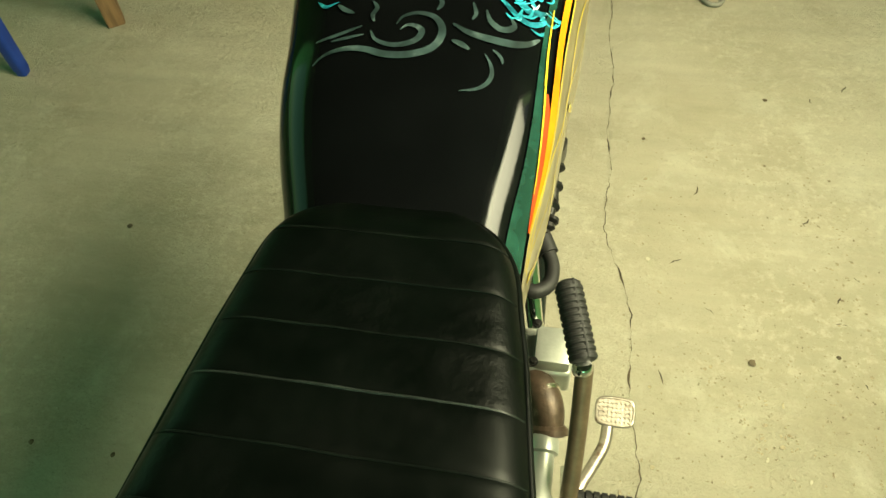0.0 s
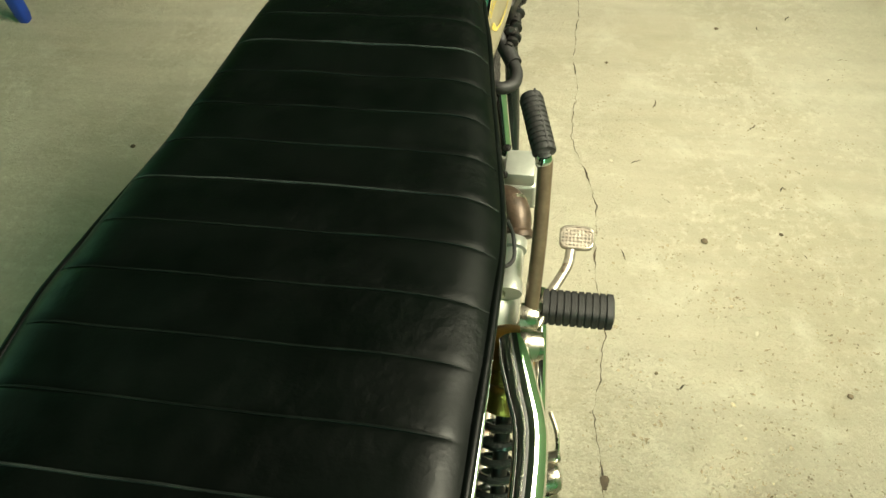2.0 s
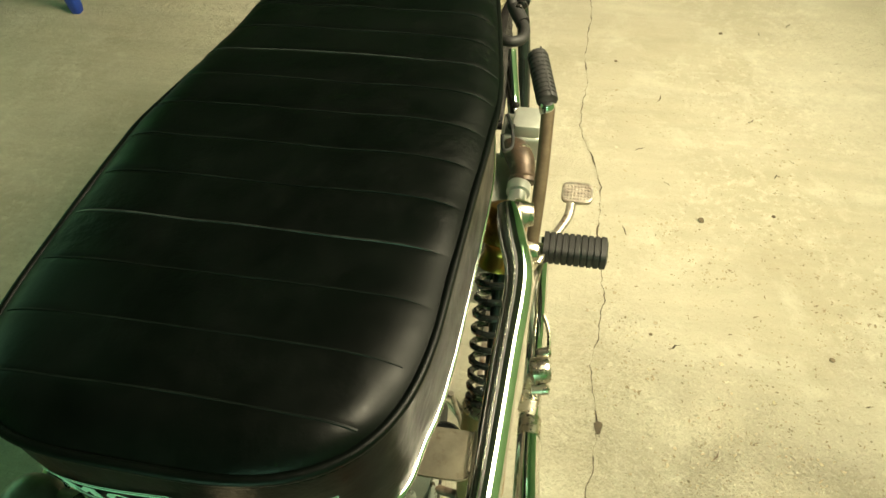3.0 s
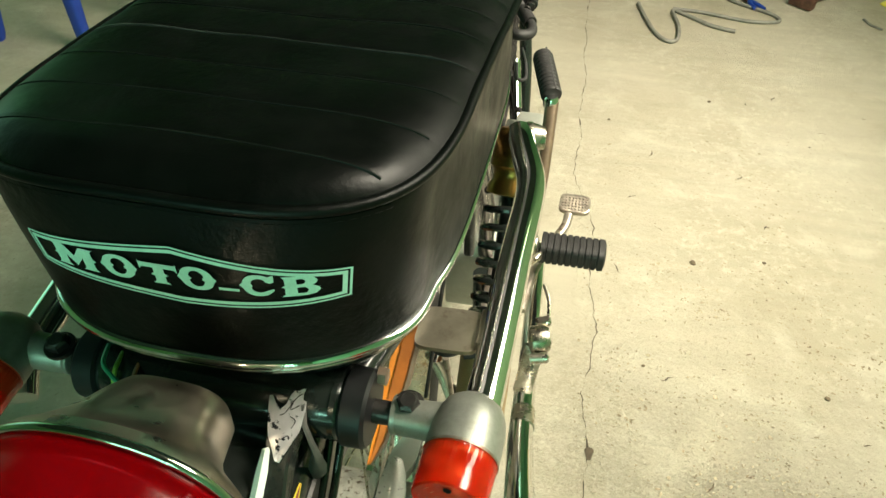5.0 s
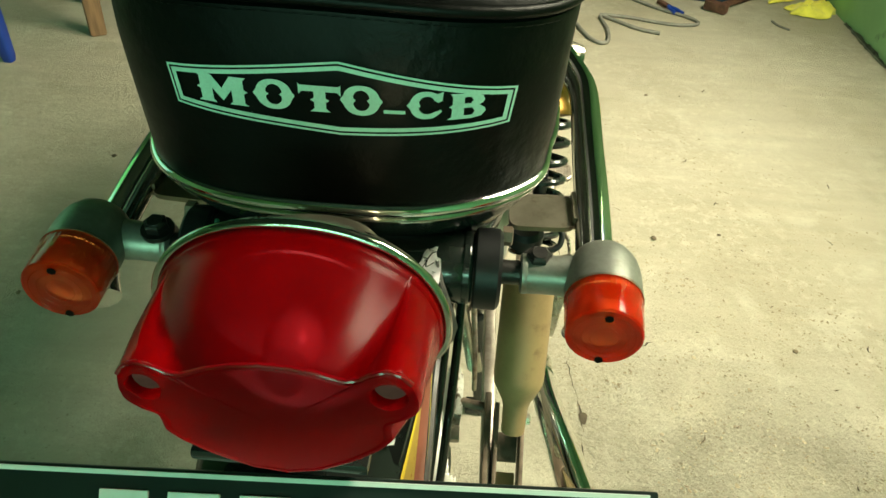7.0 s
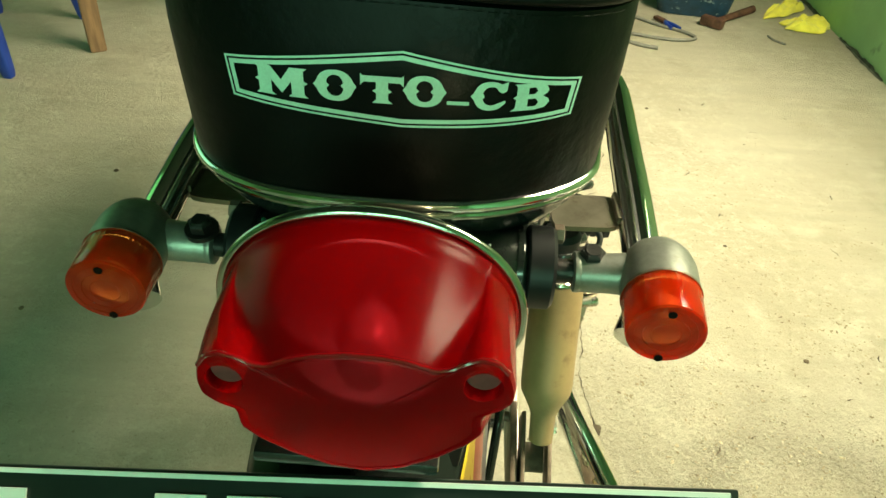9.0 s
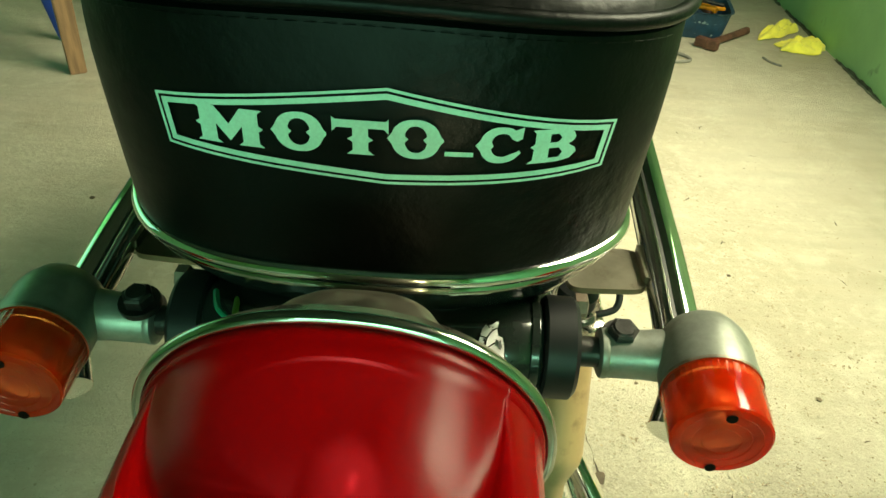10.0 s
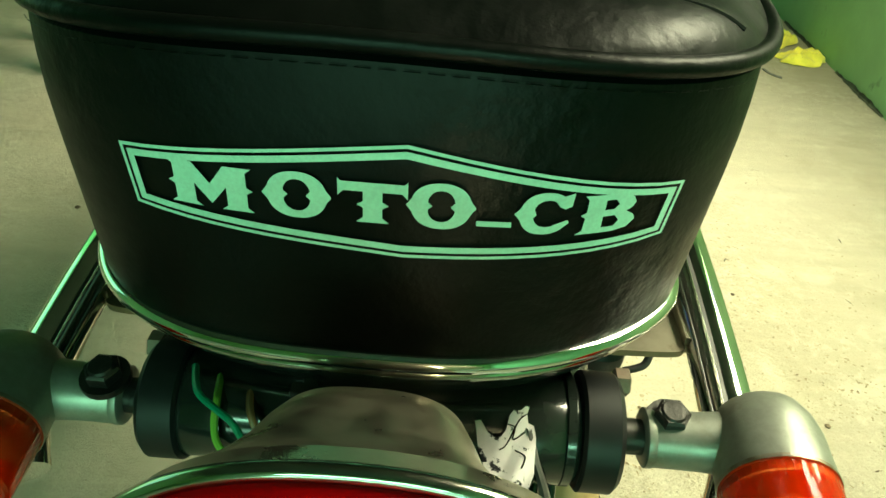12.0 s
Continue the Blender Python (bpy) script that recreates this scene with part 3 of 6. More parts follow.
def build_seat():
    def drop(y):
        # towards the tank the edge is a soft roll, and the welt runs lower
        return 0.006 * min(1, max(0, (y - 0.14) / 0.20)) ** 2
    rings = []
    for s in (0, 0.03, 0.1, 0.25, 0.4, 0.55, 0.7, 0.82, 0.90, 0.943, 0.955, 0.975, 0.985, 1.0):
        sunk = 0.0016 if 0.95 < s < 0.98 else 0.0
        rings.append([(x, y, seat_low(x, y) * (1 - s) + (seat_edge(x, y) - drop(y)) * s) for x, y in seat_outline(seat_bulge(s) - sunk, seat_round(s), seat_tuck(s))])
    bm = loft(rings, cap=(True, False))
    # the top: rows across, with a groove at each seam
    ys = {round(y, 5) for y in seat_rows(0.0)[1:-1]}
    ys |= {round(SEAT_Y0 + 0.00002, 5), round(SEAT_Y1 - 0.00002, 5)}
    for s in SEAMS:
        ys |= {round(s + d, 5) for d in (-0.006, -0.0026, -0.0011, 0, 0.0011, 0.0026, 0.006)}
    rows = []
    for y in sorted(y for y in ys if SEAT_Y0 < y < SEAT_Y1):
        w = max(0.0005, seat_half(y, 0.0003, 2.9))
        end = max(0.0, min(1.0, (y - SEAT_Y0) / 0.035, (SEAT_Y1 - y) / 0.05))
        swell = (0.011 + 0.005 * min(1, max(0, (y - 0.12) / 0.22))) * (1 - (1 - end) ** 2.2)
        row = []
        for i in range(33):
            u = -1 + 2 * i / 32
            u = math.copysign(1 - (1 - abs(u)) ** 1.5, u)
            x = seat_mid(y) + u * (w if u > 0 else max(0.0005, seat_left(y, 0.0003, 2.9)))
            z = seat_edge(x, y) + swell * (1 - abs(u) ** 10) - drop(y)
            if abs(u) < 0.975:
                for s in SEAMS:
                    d = abs(y - s - 0.0005 * noise.noise((x * 25, s * 90, 0.0)))
                    if d < 0.008:
                        z -= (0.0003 + 0.0005 * min(1, max(0, (s - 0.04) / 0.12))) * math.exp(-(d / 0.0016) ** 2) * min(1.0, max(0.0, 10 * (0.97 - abs(u))))
            z += 0.0014 * noise.noise((x * 22, y * 22, 1.0)) * end
            row.append((x, y, z))
        rows.append(row)
    loft(rows, closed=False, bm=bm)
    seat = part("seat", bm, VINYL, bike, "black vinyl seat with stitched cross seams")
    # welt round the top, and a second thin line of piping under it
    def top_line(grow, dz):
        return resample([(x, y, seat_edge(x, y) + dz - drop(y) * 1.6) for x, y in seat_outline(grow, 2.9)], 260)
    part("piping", tube(top_line(0.0010, -0.0008), 0.0029, 12, loop=True, smooth=False), VINYL, seat, "thin black welt")
    part("stitching", stitches([p for p in top_line(0.0018, -0.0070) if p.y < 0.012]), VINYL, seat, "row of black stitches")
    for s in SEAMS:
        w = seat_half(s, 0.0003)
        line = []
        for i in range(41):
            reach = 0.93 if s < 0.2 else 0.985
            u = reach * (-1 + i / 20)
            x = seat_mid(s) + u * (w if u > 0 else seat_left(s, 0.0003))
            end = max(0.0, min(1.0, (s - SEAT_Y0) / 0.035, (SEAT_Y1 - s) / 0.05))
            swell = (0.011 + 0.005 * min(1, max(0, (s - 0.12) / 0.22))) * (1 - (1 - end) ** 2.2)
            z = seat_edge(x, s) + swell * (1 - abs(u) ** 10) - drop(s) + 0.0014 * noise.noise((x * 22, s * 22, 1.0)) * end
            line.append((x, s + 0.0005 * noise.noise((x * 25, s * 90, 0.0)), z - 0.0008 + 0.0005 * noise.noise((x * 30, s * 50, 4.0))))
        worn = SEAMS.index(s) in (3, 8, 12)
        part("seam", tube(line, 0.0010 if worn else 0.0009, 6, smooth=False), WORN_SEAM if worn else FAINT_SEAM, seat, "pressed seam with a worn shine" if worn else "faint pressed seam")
    # chrome trim round the foot of the rear half
    pts = [(x, y, seat_low(x, y) - 0.003) for x, y in seat_outline(0.0030, 2.30, seat_tuck(0))]
    pts = resample(pts + [pts[0]], 400, False)
    right = [p for p in pts if p[0] >= 0 and p[1] < 0.345]
    left = [p for p in pts if p[0] < 0 and p[1] < 0.345]
    right.sort(key=lambda p: math.atan2(p[0], 0.15 - p[1]))
    left.sort(key=lambda p: math.atan2(p[0], 0.15 - p[1]))
    line = left + right
    part("trim", tube(line, lambda t: 0.0014 + 0.0023 * math.sin(math.pi * t) ** 2.5, 12, smooth=False), CHROME, seat, "bright chrome bead")
    lower = [(x * 0.978, y + 0.0025, z - 0.0070) for x, y, z in line]
    part("lower_trim", tube(lower, lambda t: 0.0010 + 0.0020 * math.sin(math.pi * t) ** 2.5, 10, smooth=False), OLD_CHROME, seat, "second chrome bead")
    rings = []
    for z, g in ((0.735, -0.004), (0.716, -0.006), (0.700, -0.016), (0.694, -0.03)):
        rings.append([(x, y, z + (seat_low(x, y) - 0.738)) for x, y in seat_outline(g, 2.4, seat_tuck(0))])
    part("seat_pan", loft(rings), BLACK_PAINT, seat, "black pan under the seat")
    return seat


def resample(pts, n, loop=True):
    """Points at even steps along a line."""
    p = [Vector(q) for q in pts]
    if loop:
        p.append(p[0])
    lens = [0]
    for a, b in zip(p, p[1:]):
        lens.append(lens[-1] + (b - a).length)
    out, j = [], 0
    for k in range(n if loop else n + 1):
        d = lens[-1] * k / n
        while j < len(p) - 2 and lens[j + 1] < d:
            j += 1
        t = (d - lens[j]) / max(1e-9, lens[j + 1] - lens[j])
        out.append(p[j].lerp(p[j + 1], min(1, t)))
    return out


def stitches(line):
    bm = bmesh.new()
    n = len(line)
    for i in range(0, n):
        a, b = line[i], line[(i + 1) % n]
        if (a - b).length < 0.02:
            tube([a.lerp(b, 0.15), a.lerp(b, 0.85)], 0.00015, 5, smooth=False, bm=bm)
    return bm


def rear_patch(outer, inner=None, lift=0.0006, n=10):
    """A printed band on the seat's rear face between two outlines of (x, z), or a filled outline."""
    bm = bmesh.new()
    if inner:
        m = len(outer)
        for i in range(m):
            j = (i + 1) % m
            for k in range(n):
                q = []
                for t, line in ((k / n, outer), ((k + 1) / n, outer), ((k + 1) / n, inner), (k / n, inner)):
                    x, z = line[i][0] * (1 - t) + line[j][0] * t, line[i][1] * (1 - t) + line[j][1] * t
                    q.append(bm.verts.new((x, seat_rear(x, z) - lift, z)))
                bm.faces.new(q)
        bmesh.ops.remove_doubles(bm, verts=bm.verts, dist=1e-6)
    return bm


def inset(line, d):
    """An outline moved inwards by d."""
    cx, cz = sum(p[0] for p in line) / len(line), sum(p[1] for p in line) / len(line)
    out, n = [], len(line)
    for i in range(n):
        (ax, az), (bx, bz), (gx, gz) = line[i - 1], line[i], line[(i + 1) % n]
        def normal(px, pz, qx, qz):
            v = Vector((-(qz - pz), qx - px)).normalized()
            return v if v.dot(Vector((cx - px, cz - pz))) > 0 else -v
        n1, n2 = normal(ax, az, bx, bz), normal(bx, bz, gx, gz)
        s = (n1 + n2) / max(0.2, 1 + n1.dot(n2))
        out.append((bx + s.x * d, bz + s.y * d))
    return out


def round_line(cx, cz, rx, rz, a0, a1, n, spur=0.0, power=0.9):
    """An oval line from a0 to a1 degrees, with a small point at its sides."""
    out = []
    for i in range(n + 1):
        a = radians(a0 + (a1 - a0) * i / n)
        c, s = math.cos(a), math.sin(a)
        k = max(0.0, 1 - abs(s) / 0.22) * spur
        out.append((cx + math.copysign(abs(c) ** power * rx + k, c) if abs(c) > 1e-6 else cx, cz + math.copysign(abs(s) ** power, s) * rz))
    return out


def letter_lines(ch):
    """Outline and counters of a fat slab letter in a box of 1 by 1."""
    if ch == "M":
        return [[(0, 1), (0.31, 1), (0.5, 0.56), (0.68, 1), (1, 1), (0.93, 0.9), (0.93, 0.58), (1.0, 0.5), (0.93, 0.42), (0.93, 0.1), (1, 0), (0.62, 0), (0.69, 0.1), (0.69, 0.52), (0.5, 0.10),
                 (0.31, 0.52), (0.31, 0.1), (0.38, 0), (0, 0), (0.07, 0.1), (0.07, 0.42), (0, 0.5), (0.07, 0.58), (0.07, 0.9)]]
    if ch == "O":
        return [round_line(0.5, 0.5, 0.43, 0.5, 2, 358, 44, 0.07), round_line(0.5, 0.5, 0.20, 0.34, 2, 358, 32, -0.075)]
    if ch == "T":
        return [[(0, 1), (0.05, 0.93), (0.95, 0.93), (1, 1), (1, 0.60), (0.92, 0.72), (0.64, 0.72), (0.64, 0.50), (0.73, 0.42), (0.64, 0.34), (0.64, 0.12), (0.74, 0), (0.26, 0), (0.36, 0.12),
                 (0.36, 0.34), (0.27, 0.42), (0.36, 0.50), (0.36, 0.72), (0.08, 0.72), (0, 0.60)]]
    if ch == "C":
        return [round_line(0.53, 0.5, 0.44, 0.5, 52, 308, 32, 0.09) + [(0.96, 0.26), (0.93, 0.34), (0.86, 0.30)] + round_line(0.56, 0.5, 0.24, 0.32, 305, 62, 22, -0.08) + [(0.76, 0.66), (0.86, 0.60), (0.97, 0.66), (0.99, 0.98), (0.90, 0.94)]]
    if ch == "B":
        return [[(0, 0), (0.64, 0), (0.88, 0.06), (1, 0.25), (0.96, 0.38), (0.82, 0.51), (0.92, 0.60), (0.96, 0.72), (0.90, 0.88), (0.76, 0.97), (0.58, 1), (0.07, 1), (0.14, 0.9), (0.14, 0.58), (0.05, 0.5), (0.13, 0.42), (0.11, 0.1)],
                [(0.44, 0.60), (0.60, 0.60), (0.67, 0.72), (0.60, 0.85), (0.44, 0.85)], [(0.43, 0.14), (0.64, 0.14), (0.71, 0.28), (0.63, 0.43), (0.43, 0.43)]]
    return [[(0, 0.1), (1, 0), (1, 0.9), (0, 1)]]


def letter_mesh(ch, x0, x1, z0, z1):
    """A printed letter, fitted into a box on the seat's rear face."""
    bm = bmesh.new()
    for line in letter_lines(ch):
        vs = [bm.verts.new((u, w, 0)) for u, w in line]
        for i in range(len(vs)):
            bm.edges.new((vs[i - 1], vs[i]))
    bmesh.ops.triangle_fill(bm, use_beauty=True, edges=list(bm.edges))
    bmesh.ops.subdivide_edges(bm, edges=[e for e in bm.edges if e.calc_length() > 0.4], cuts=2)
    bmesh.ops.triangulate(bm, faces=bm.faces)
    for v in bm.verts:
        x, z = x0 + (x1 - x0) * v.co.x, z0 + (z1 - z0) * v.co.y
        v.co = Vector((x, seat_rear(x, z) - 0.0007, z))
    bm.normal_update()
    return bm


def build_badge(seat):
    hexa = [(-0.0721, 0.8126), (0.0068, 0.8224), (0.0843, 0.8085), (0.0820, 0.7900), (0.0062, 0.7874), (-0.0704, 0.7935)]
    part("badge_border", rear_patch(hexa, inset(hexa, 0.0010)), MINT, seat, "mint printed outline on the seat's back")
    part("badge_line", rear_patch(inset(hexa, 0.0019), inset(hexa, 0.0039)), MINT, seat, "broad mint inner outline")
    for ch, x0, x1, z0, z1 in (("M", -0.0582, -0.0344, 0.7976, 0.8112), ("O", -0.0319, -0.0130, 0.7979, 0.8122), ("T", -0.0114, 0.0073, 0.7983, 0.8117), ("O", 0.0068, 0.0257, 0.7979, 0.8122),
                               ("_", 0.0259, 0.0354, 0.7993, 0.8012), ("C", 0.0359, 0.0519, 0.7969, 0.8104), ("B", 0.0535, 0.0706, 0.7960, 0.8088)):
        part("letter", letter_mesh(ch, x0, x1, z0, z1), MINT, seat, "mint printed letter " + ch if ch != "_" else "mint printed dash")


# -- tank --
TANK = [(0.53, 0.070, 0.770, 0.66), (0.56, 0.084, 0.792, 0.655), (0.60, 0.092, 0.806, 0.65), (0.65, 0.1045, 0.820, 0.65), (0.70, 0.1140, 0.831, 0.65), (0.76, 0.1210, 0.839, 0.65), (0.84, 0.1320, 0.846, 0.65), (0.95, 0.136, 0.842, 0.66), (1.03, 0.112, 0.822, 0.68), (1.06, 0.085, 0.80, 0.70)]


def tank_mid(y):
    """The tank stands a little askew, to the left towards the front."""
    return curve_at([(0.53, 0.0), (0.56, -0.002), (0.62, -0.008), (0.70, -0.0150), (0.76, -0.0185), (0.86, -0.024), (1.06, -0.034)], y)


def tank_point(y, a, lift=0.0):
    """The tank's skin at y; a runs from 0 (bottom right) over 90 (top) to 180 (bottom left)."""
    w = curve_at([(k[0], k[1]) for k in TANK], y) + lift
    top = curve_at([(k[0], k[2]) for k in TANK], y) + lift
    low = curve_at([(k[0], k[3]) for k in TANK], y)
    c, s = math.cos(radians(a)), math.sin(radians(a))
    mid = low + (top - low) * 0.60
    x = math.copysign(abs(c) ** 0.75, c) * w
    z = mid + (top - mid) * abs(s) ** 0.70 if s >= 0 else mid - (mid - low) * abs(s) ** 0.5
    return Vector((tank_mid(y) + x, y, z))


def tank_strip(rows, lift=0.0011):
    """A painted flash on the tank: rows of (y, angle from, angle to)."""
    bm = bmesh.new()
    ys = [r[0] for r in rows]
    n = 28
    rings = []
    for i in range(n + 1):
        y = ys[0] + (ys[-1] - ys[0]) * i / n
        a, b = curve_at([(r[0], r[1]) for r in rows], y), curve_at([(r[0], r[2]) for r in rows], y)
        rings.append([tank_point(y, a + (b - a) * k / 6, lift) for k in range(7)])
    return loft(rings, closed=False, bm=bm)


def tank_scroll(points, width, lift=0.0012):
    """A tapering scroll on the tank's top: points of (x, y)."""
    line = smooth_line([(x, y, 0) for x, y in points], 10)
    bm, prev, n = bmesh.new(), None, len(line)
    for i, p in enumerate(line):
        d = (line[min(i + 1, n - 1)] - line[max(i - 1, 0)]).normalized()
        w = width * (0.12 + math.sin(math.pi * min(1, (i + 0.5) / n)) ** 0.8)
        row = []
        for s in (-1, 0, 1):
            q = p + Vector((-d.y, d.x, 0)) * w * s
            row.append(bm.verts.new((q.x, q.y, tank_top(q.x, q.y) + lift)))
        if prev:
            bm.faces.new((prev[0], prev[1], row[1], row[0]))
            bm.faces.new((prev[1], prev[2], row[2], row[1]))
        prev = row
    return bm


def tank_top(x, y):
    w = curve_at([(k[0], k[1]) for k in TANK], y)
    top, low = curve_at([(k[0], k[2]) for k in TANK], y), curve_at([(k[0], k[3]) for k in TANK], y)
    c = min(0.999, abs(x - tank_mid(y)) / w) ** (1 / 0.75)
    s = math.sqrt(1 - c * c)
    mid = low + (top - low) * 0.60
    return mid + (top - mid) * s ** 0.70


def spiral(cx, cy, r, turns, start, sense=1, n=14):
    return [(cx + sense * r * (1 - 0.85 * i / n) * math.cos(start + turns * math.tau * i / n), cy + r * (1 - 0.85 * i / n) * math.sin(start + turns * math.tau * i / n)) for i in range(n + 1)]


def build_tank():
    rings = []
    for i in range(41):
        y = TANK[0][0] + (TANK[-1][0] - TANK[0][0]) * i / 40
        rings.append([tank_point(y, a) for a in range(0, 360, 6)])
    tank = part("fuel_tank", loft(rings), TANK_BLACK, bike, "glossy black tank with airbrushed silver scrolls")
    part("side_panel", tank_strip([(0.575, 18, 39), (0.60, 20, 38.5), (0.65, 29, 39), (0.73, 37, 42), (0.85, 39, 44)]), TANK_GREEN, tank, "dark green flash")
    part("flank_flash", tank_strip([(0.57, -25, 12), (0.61, -25, 17), (0.65, -25, 18), (0.74, -25, 23), (0.85, -25, 27), (1.0, -25, 28)]), FLANK, tank, "champagne airbrushed flank")
    part("stripe", tank_strip([(0.605, 19.5, 20.5), (0.63, 21, 26), (0.65, 23, 29), (0.69, 27, 33), (0.71, 32.5, 34)], 0.0016), REDSTRIPE, tank, "red flash")
    part("stripe", tank_strip([(0.605, 18, 19.5), (0.65, 18.5, 23.5), (0.70, 21.5, 29), (0.735, 25, 31), (0.80, 29, 34), (1.0, 30, 35)], 0.0020), ORANGE, tank, "orange flash")
    part("pinstripe", tank_strip([(0.63, 25.8, 26.4), (0.66, 29.6, 30.8), (0.70, 34, 35.6), (0.735, 37, 38.6), (0.79, 40, 40.6)], 0.0022), YELLOW, tank, "yellow flash")
    part("pinstripe", tank_strip([(0.58, 12.5, 13.5), (0.61, 17, 18), (0.65, 18, 18.8), (0.74, 23, 23.8), (0.85, 27, 28), (1.0, 28, 29)], 0.0024), YELLOW, tank, "yellow pinstripe")
    for wave, lift in ((2.0, 6.0), (5.0, 12.0), (9.0, 0.0)):
        rows = [(0.58 + 0.02 * i, lift + 4.0 * math.sin(i * 0.8 + wave), lift + 0.9 + 4.0 * math.sin(i * 0.8 + wave)) for i in range(18)]
        part("pinstripe", tank_strip(rows, 0.0018), YELLOW, tank, "thin yellow curl on the flank")
    scrolls = [([(-0.0517, 0.7374), (-0.0461, 0.7282), (-0.034, 0.7232), (-0.0221, 0.7247), (-0.0136, 0.7307), (-0.012, 0.7385), (-0.0168, 0.743), (-0.024, 0.7437), (-0.0287, 0.7385)], 0.0024),
               ([(-0.0326, 0.7442), (-0.0289, 0.7525), (-0.0177, 0.757), (-0.0046, 0.7536), (0.0029, 0.7432), (0.0032, 0.7313), (-0.0024, 0.7216), (-0.0131, 0.716), (-0.0256, 0.7135), (-0.0387, 0.7142),
                 (-0.0505, 0.718), (-0.0641, 0.7197), (-0.0772, 0.7183), (-0.0873, 0.7138), (-0.0925, 0.7077)], 0.0030),
               ([(0.0103, 0.7486), (0.0236, 0.7411), (0.039, 0.7382), (0.0558, 0.7388), (0.0678, 0.7444), (0.076, 0.7545)], 0.0032), ([(0.0243, 0.6861), (0.0353, 0.6895), (0.0426, 0.6959), (0.0455, 0.705), (0.0434, 0.7144), (0.0381, 0.723)], 0.0015),
               ([(0.0122, 0.7314), (0.019, 0.729), (0.0265, 0.7244)], 0.0022), ([(0.0337, 0.7674), (0.0378, 0.7566), (0.0459, 0.7505), (0.0529, 0.7523), (0.0561, 0.7579), (0.0528, 0.7638)], 0.0026),
               ([(-0.0958, 0.7311), (-0.0768, 0.7349), (-0.0595, 0.7423)], 0.0016), ([(-0.082, 0.7285), (-0.069, 0.7306), (-0.0561, 0.7334)], 0.0013), ([(-0.051, 0.7466), (-0.0535, 0.7539), (-0.0516, 0.7615), (-0.0564, 0.7688)], 0.0018),
               ([(-0.0859, 0.7682), (-0.0777, 0.761), (-0.0692, 0.7565)], 0.0018), ([(-0.0037, 0.7611), (-0.0013, 0.7681), (-0.0038, 0.7749)], 0.0018), ([(0.0432, 0.7286), (0.0498, 0.7234), (0.0522, 0.7171)], 0.0012),
               ([(0.0224, 0.7729), (0.0262, 0.7619), (0.0242, 0.7544)], 0.0014), (spiral(0.012, 0.800, 0.020, 1.3, 0.8), 0.0024), (spiral(-0.05, 0.805, 0.022, 1.3, 2.2, -1), 0.0024)]
    for pts, w in scrolls:
        part("scroll", tank_scroll(pts, w), SWIRL, tank, "silver airbrushed scroll")
    rnd = random.Random(8)
    for pts, w in (([(0.0392, 0.7854), (0.0492, 0.7759), (0.058, 0.7678), (0.0678, 0.7648), (0.0765, 0.7715), (0.0811, 0.7818)], 0.0024), ([(0.0497, 0.7905), (0.0595, 0.7816), (0.0686, 0.7772), (0.0796, 0.7842)], 0.0030),
                   ([(0.0624, 0.7946), (0.0727, 0.7794), (0.0834, 0.7708)], 0.0016), ([(0.0682, 0.7606), (0.076, 0.7593), (0.0823, 0.7695)], 0.0012), ([(-0.1062, 0.7773), (-0.0969, 0.7687), (-0.0856, 0.7708)], 0.0014)):
        part("flame", tank_scroll(pts, w, 0.0014), TEAL, tank, "teal airbrushed flame")
    for k in range(30):
        x, y = rnd.uniform(0.045, 0.080), rnd.uniform(0.764, 0.805)
        a, ln = rnd.uniform(-0.6, 0.9), rnd.uniform(0.006, 0.016)
        pts = [(x, y), (x + ln * 0.5 * math.cos(a), y + ln * 0.5 * math.sin(a) + rnd.uniform(-0.003, 0.003)), (x + ln * math.cos(a + 0.5), y + ln * math.sin(a + 0.5))]
        part("flame_lick", tank_scroll(pts, rnd.uniform(0.0004, 0.0011), 0.0017), CYAN, tank, "bright cyan airbrushed lick")


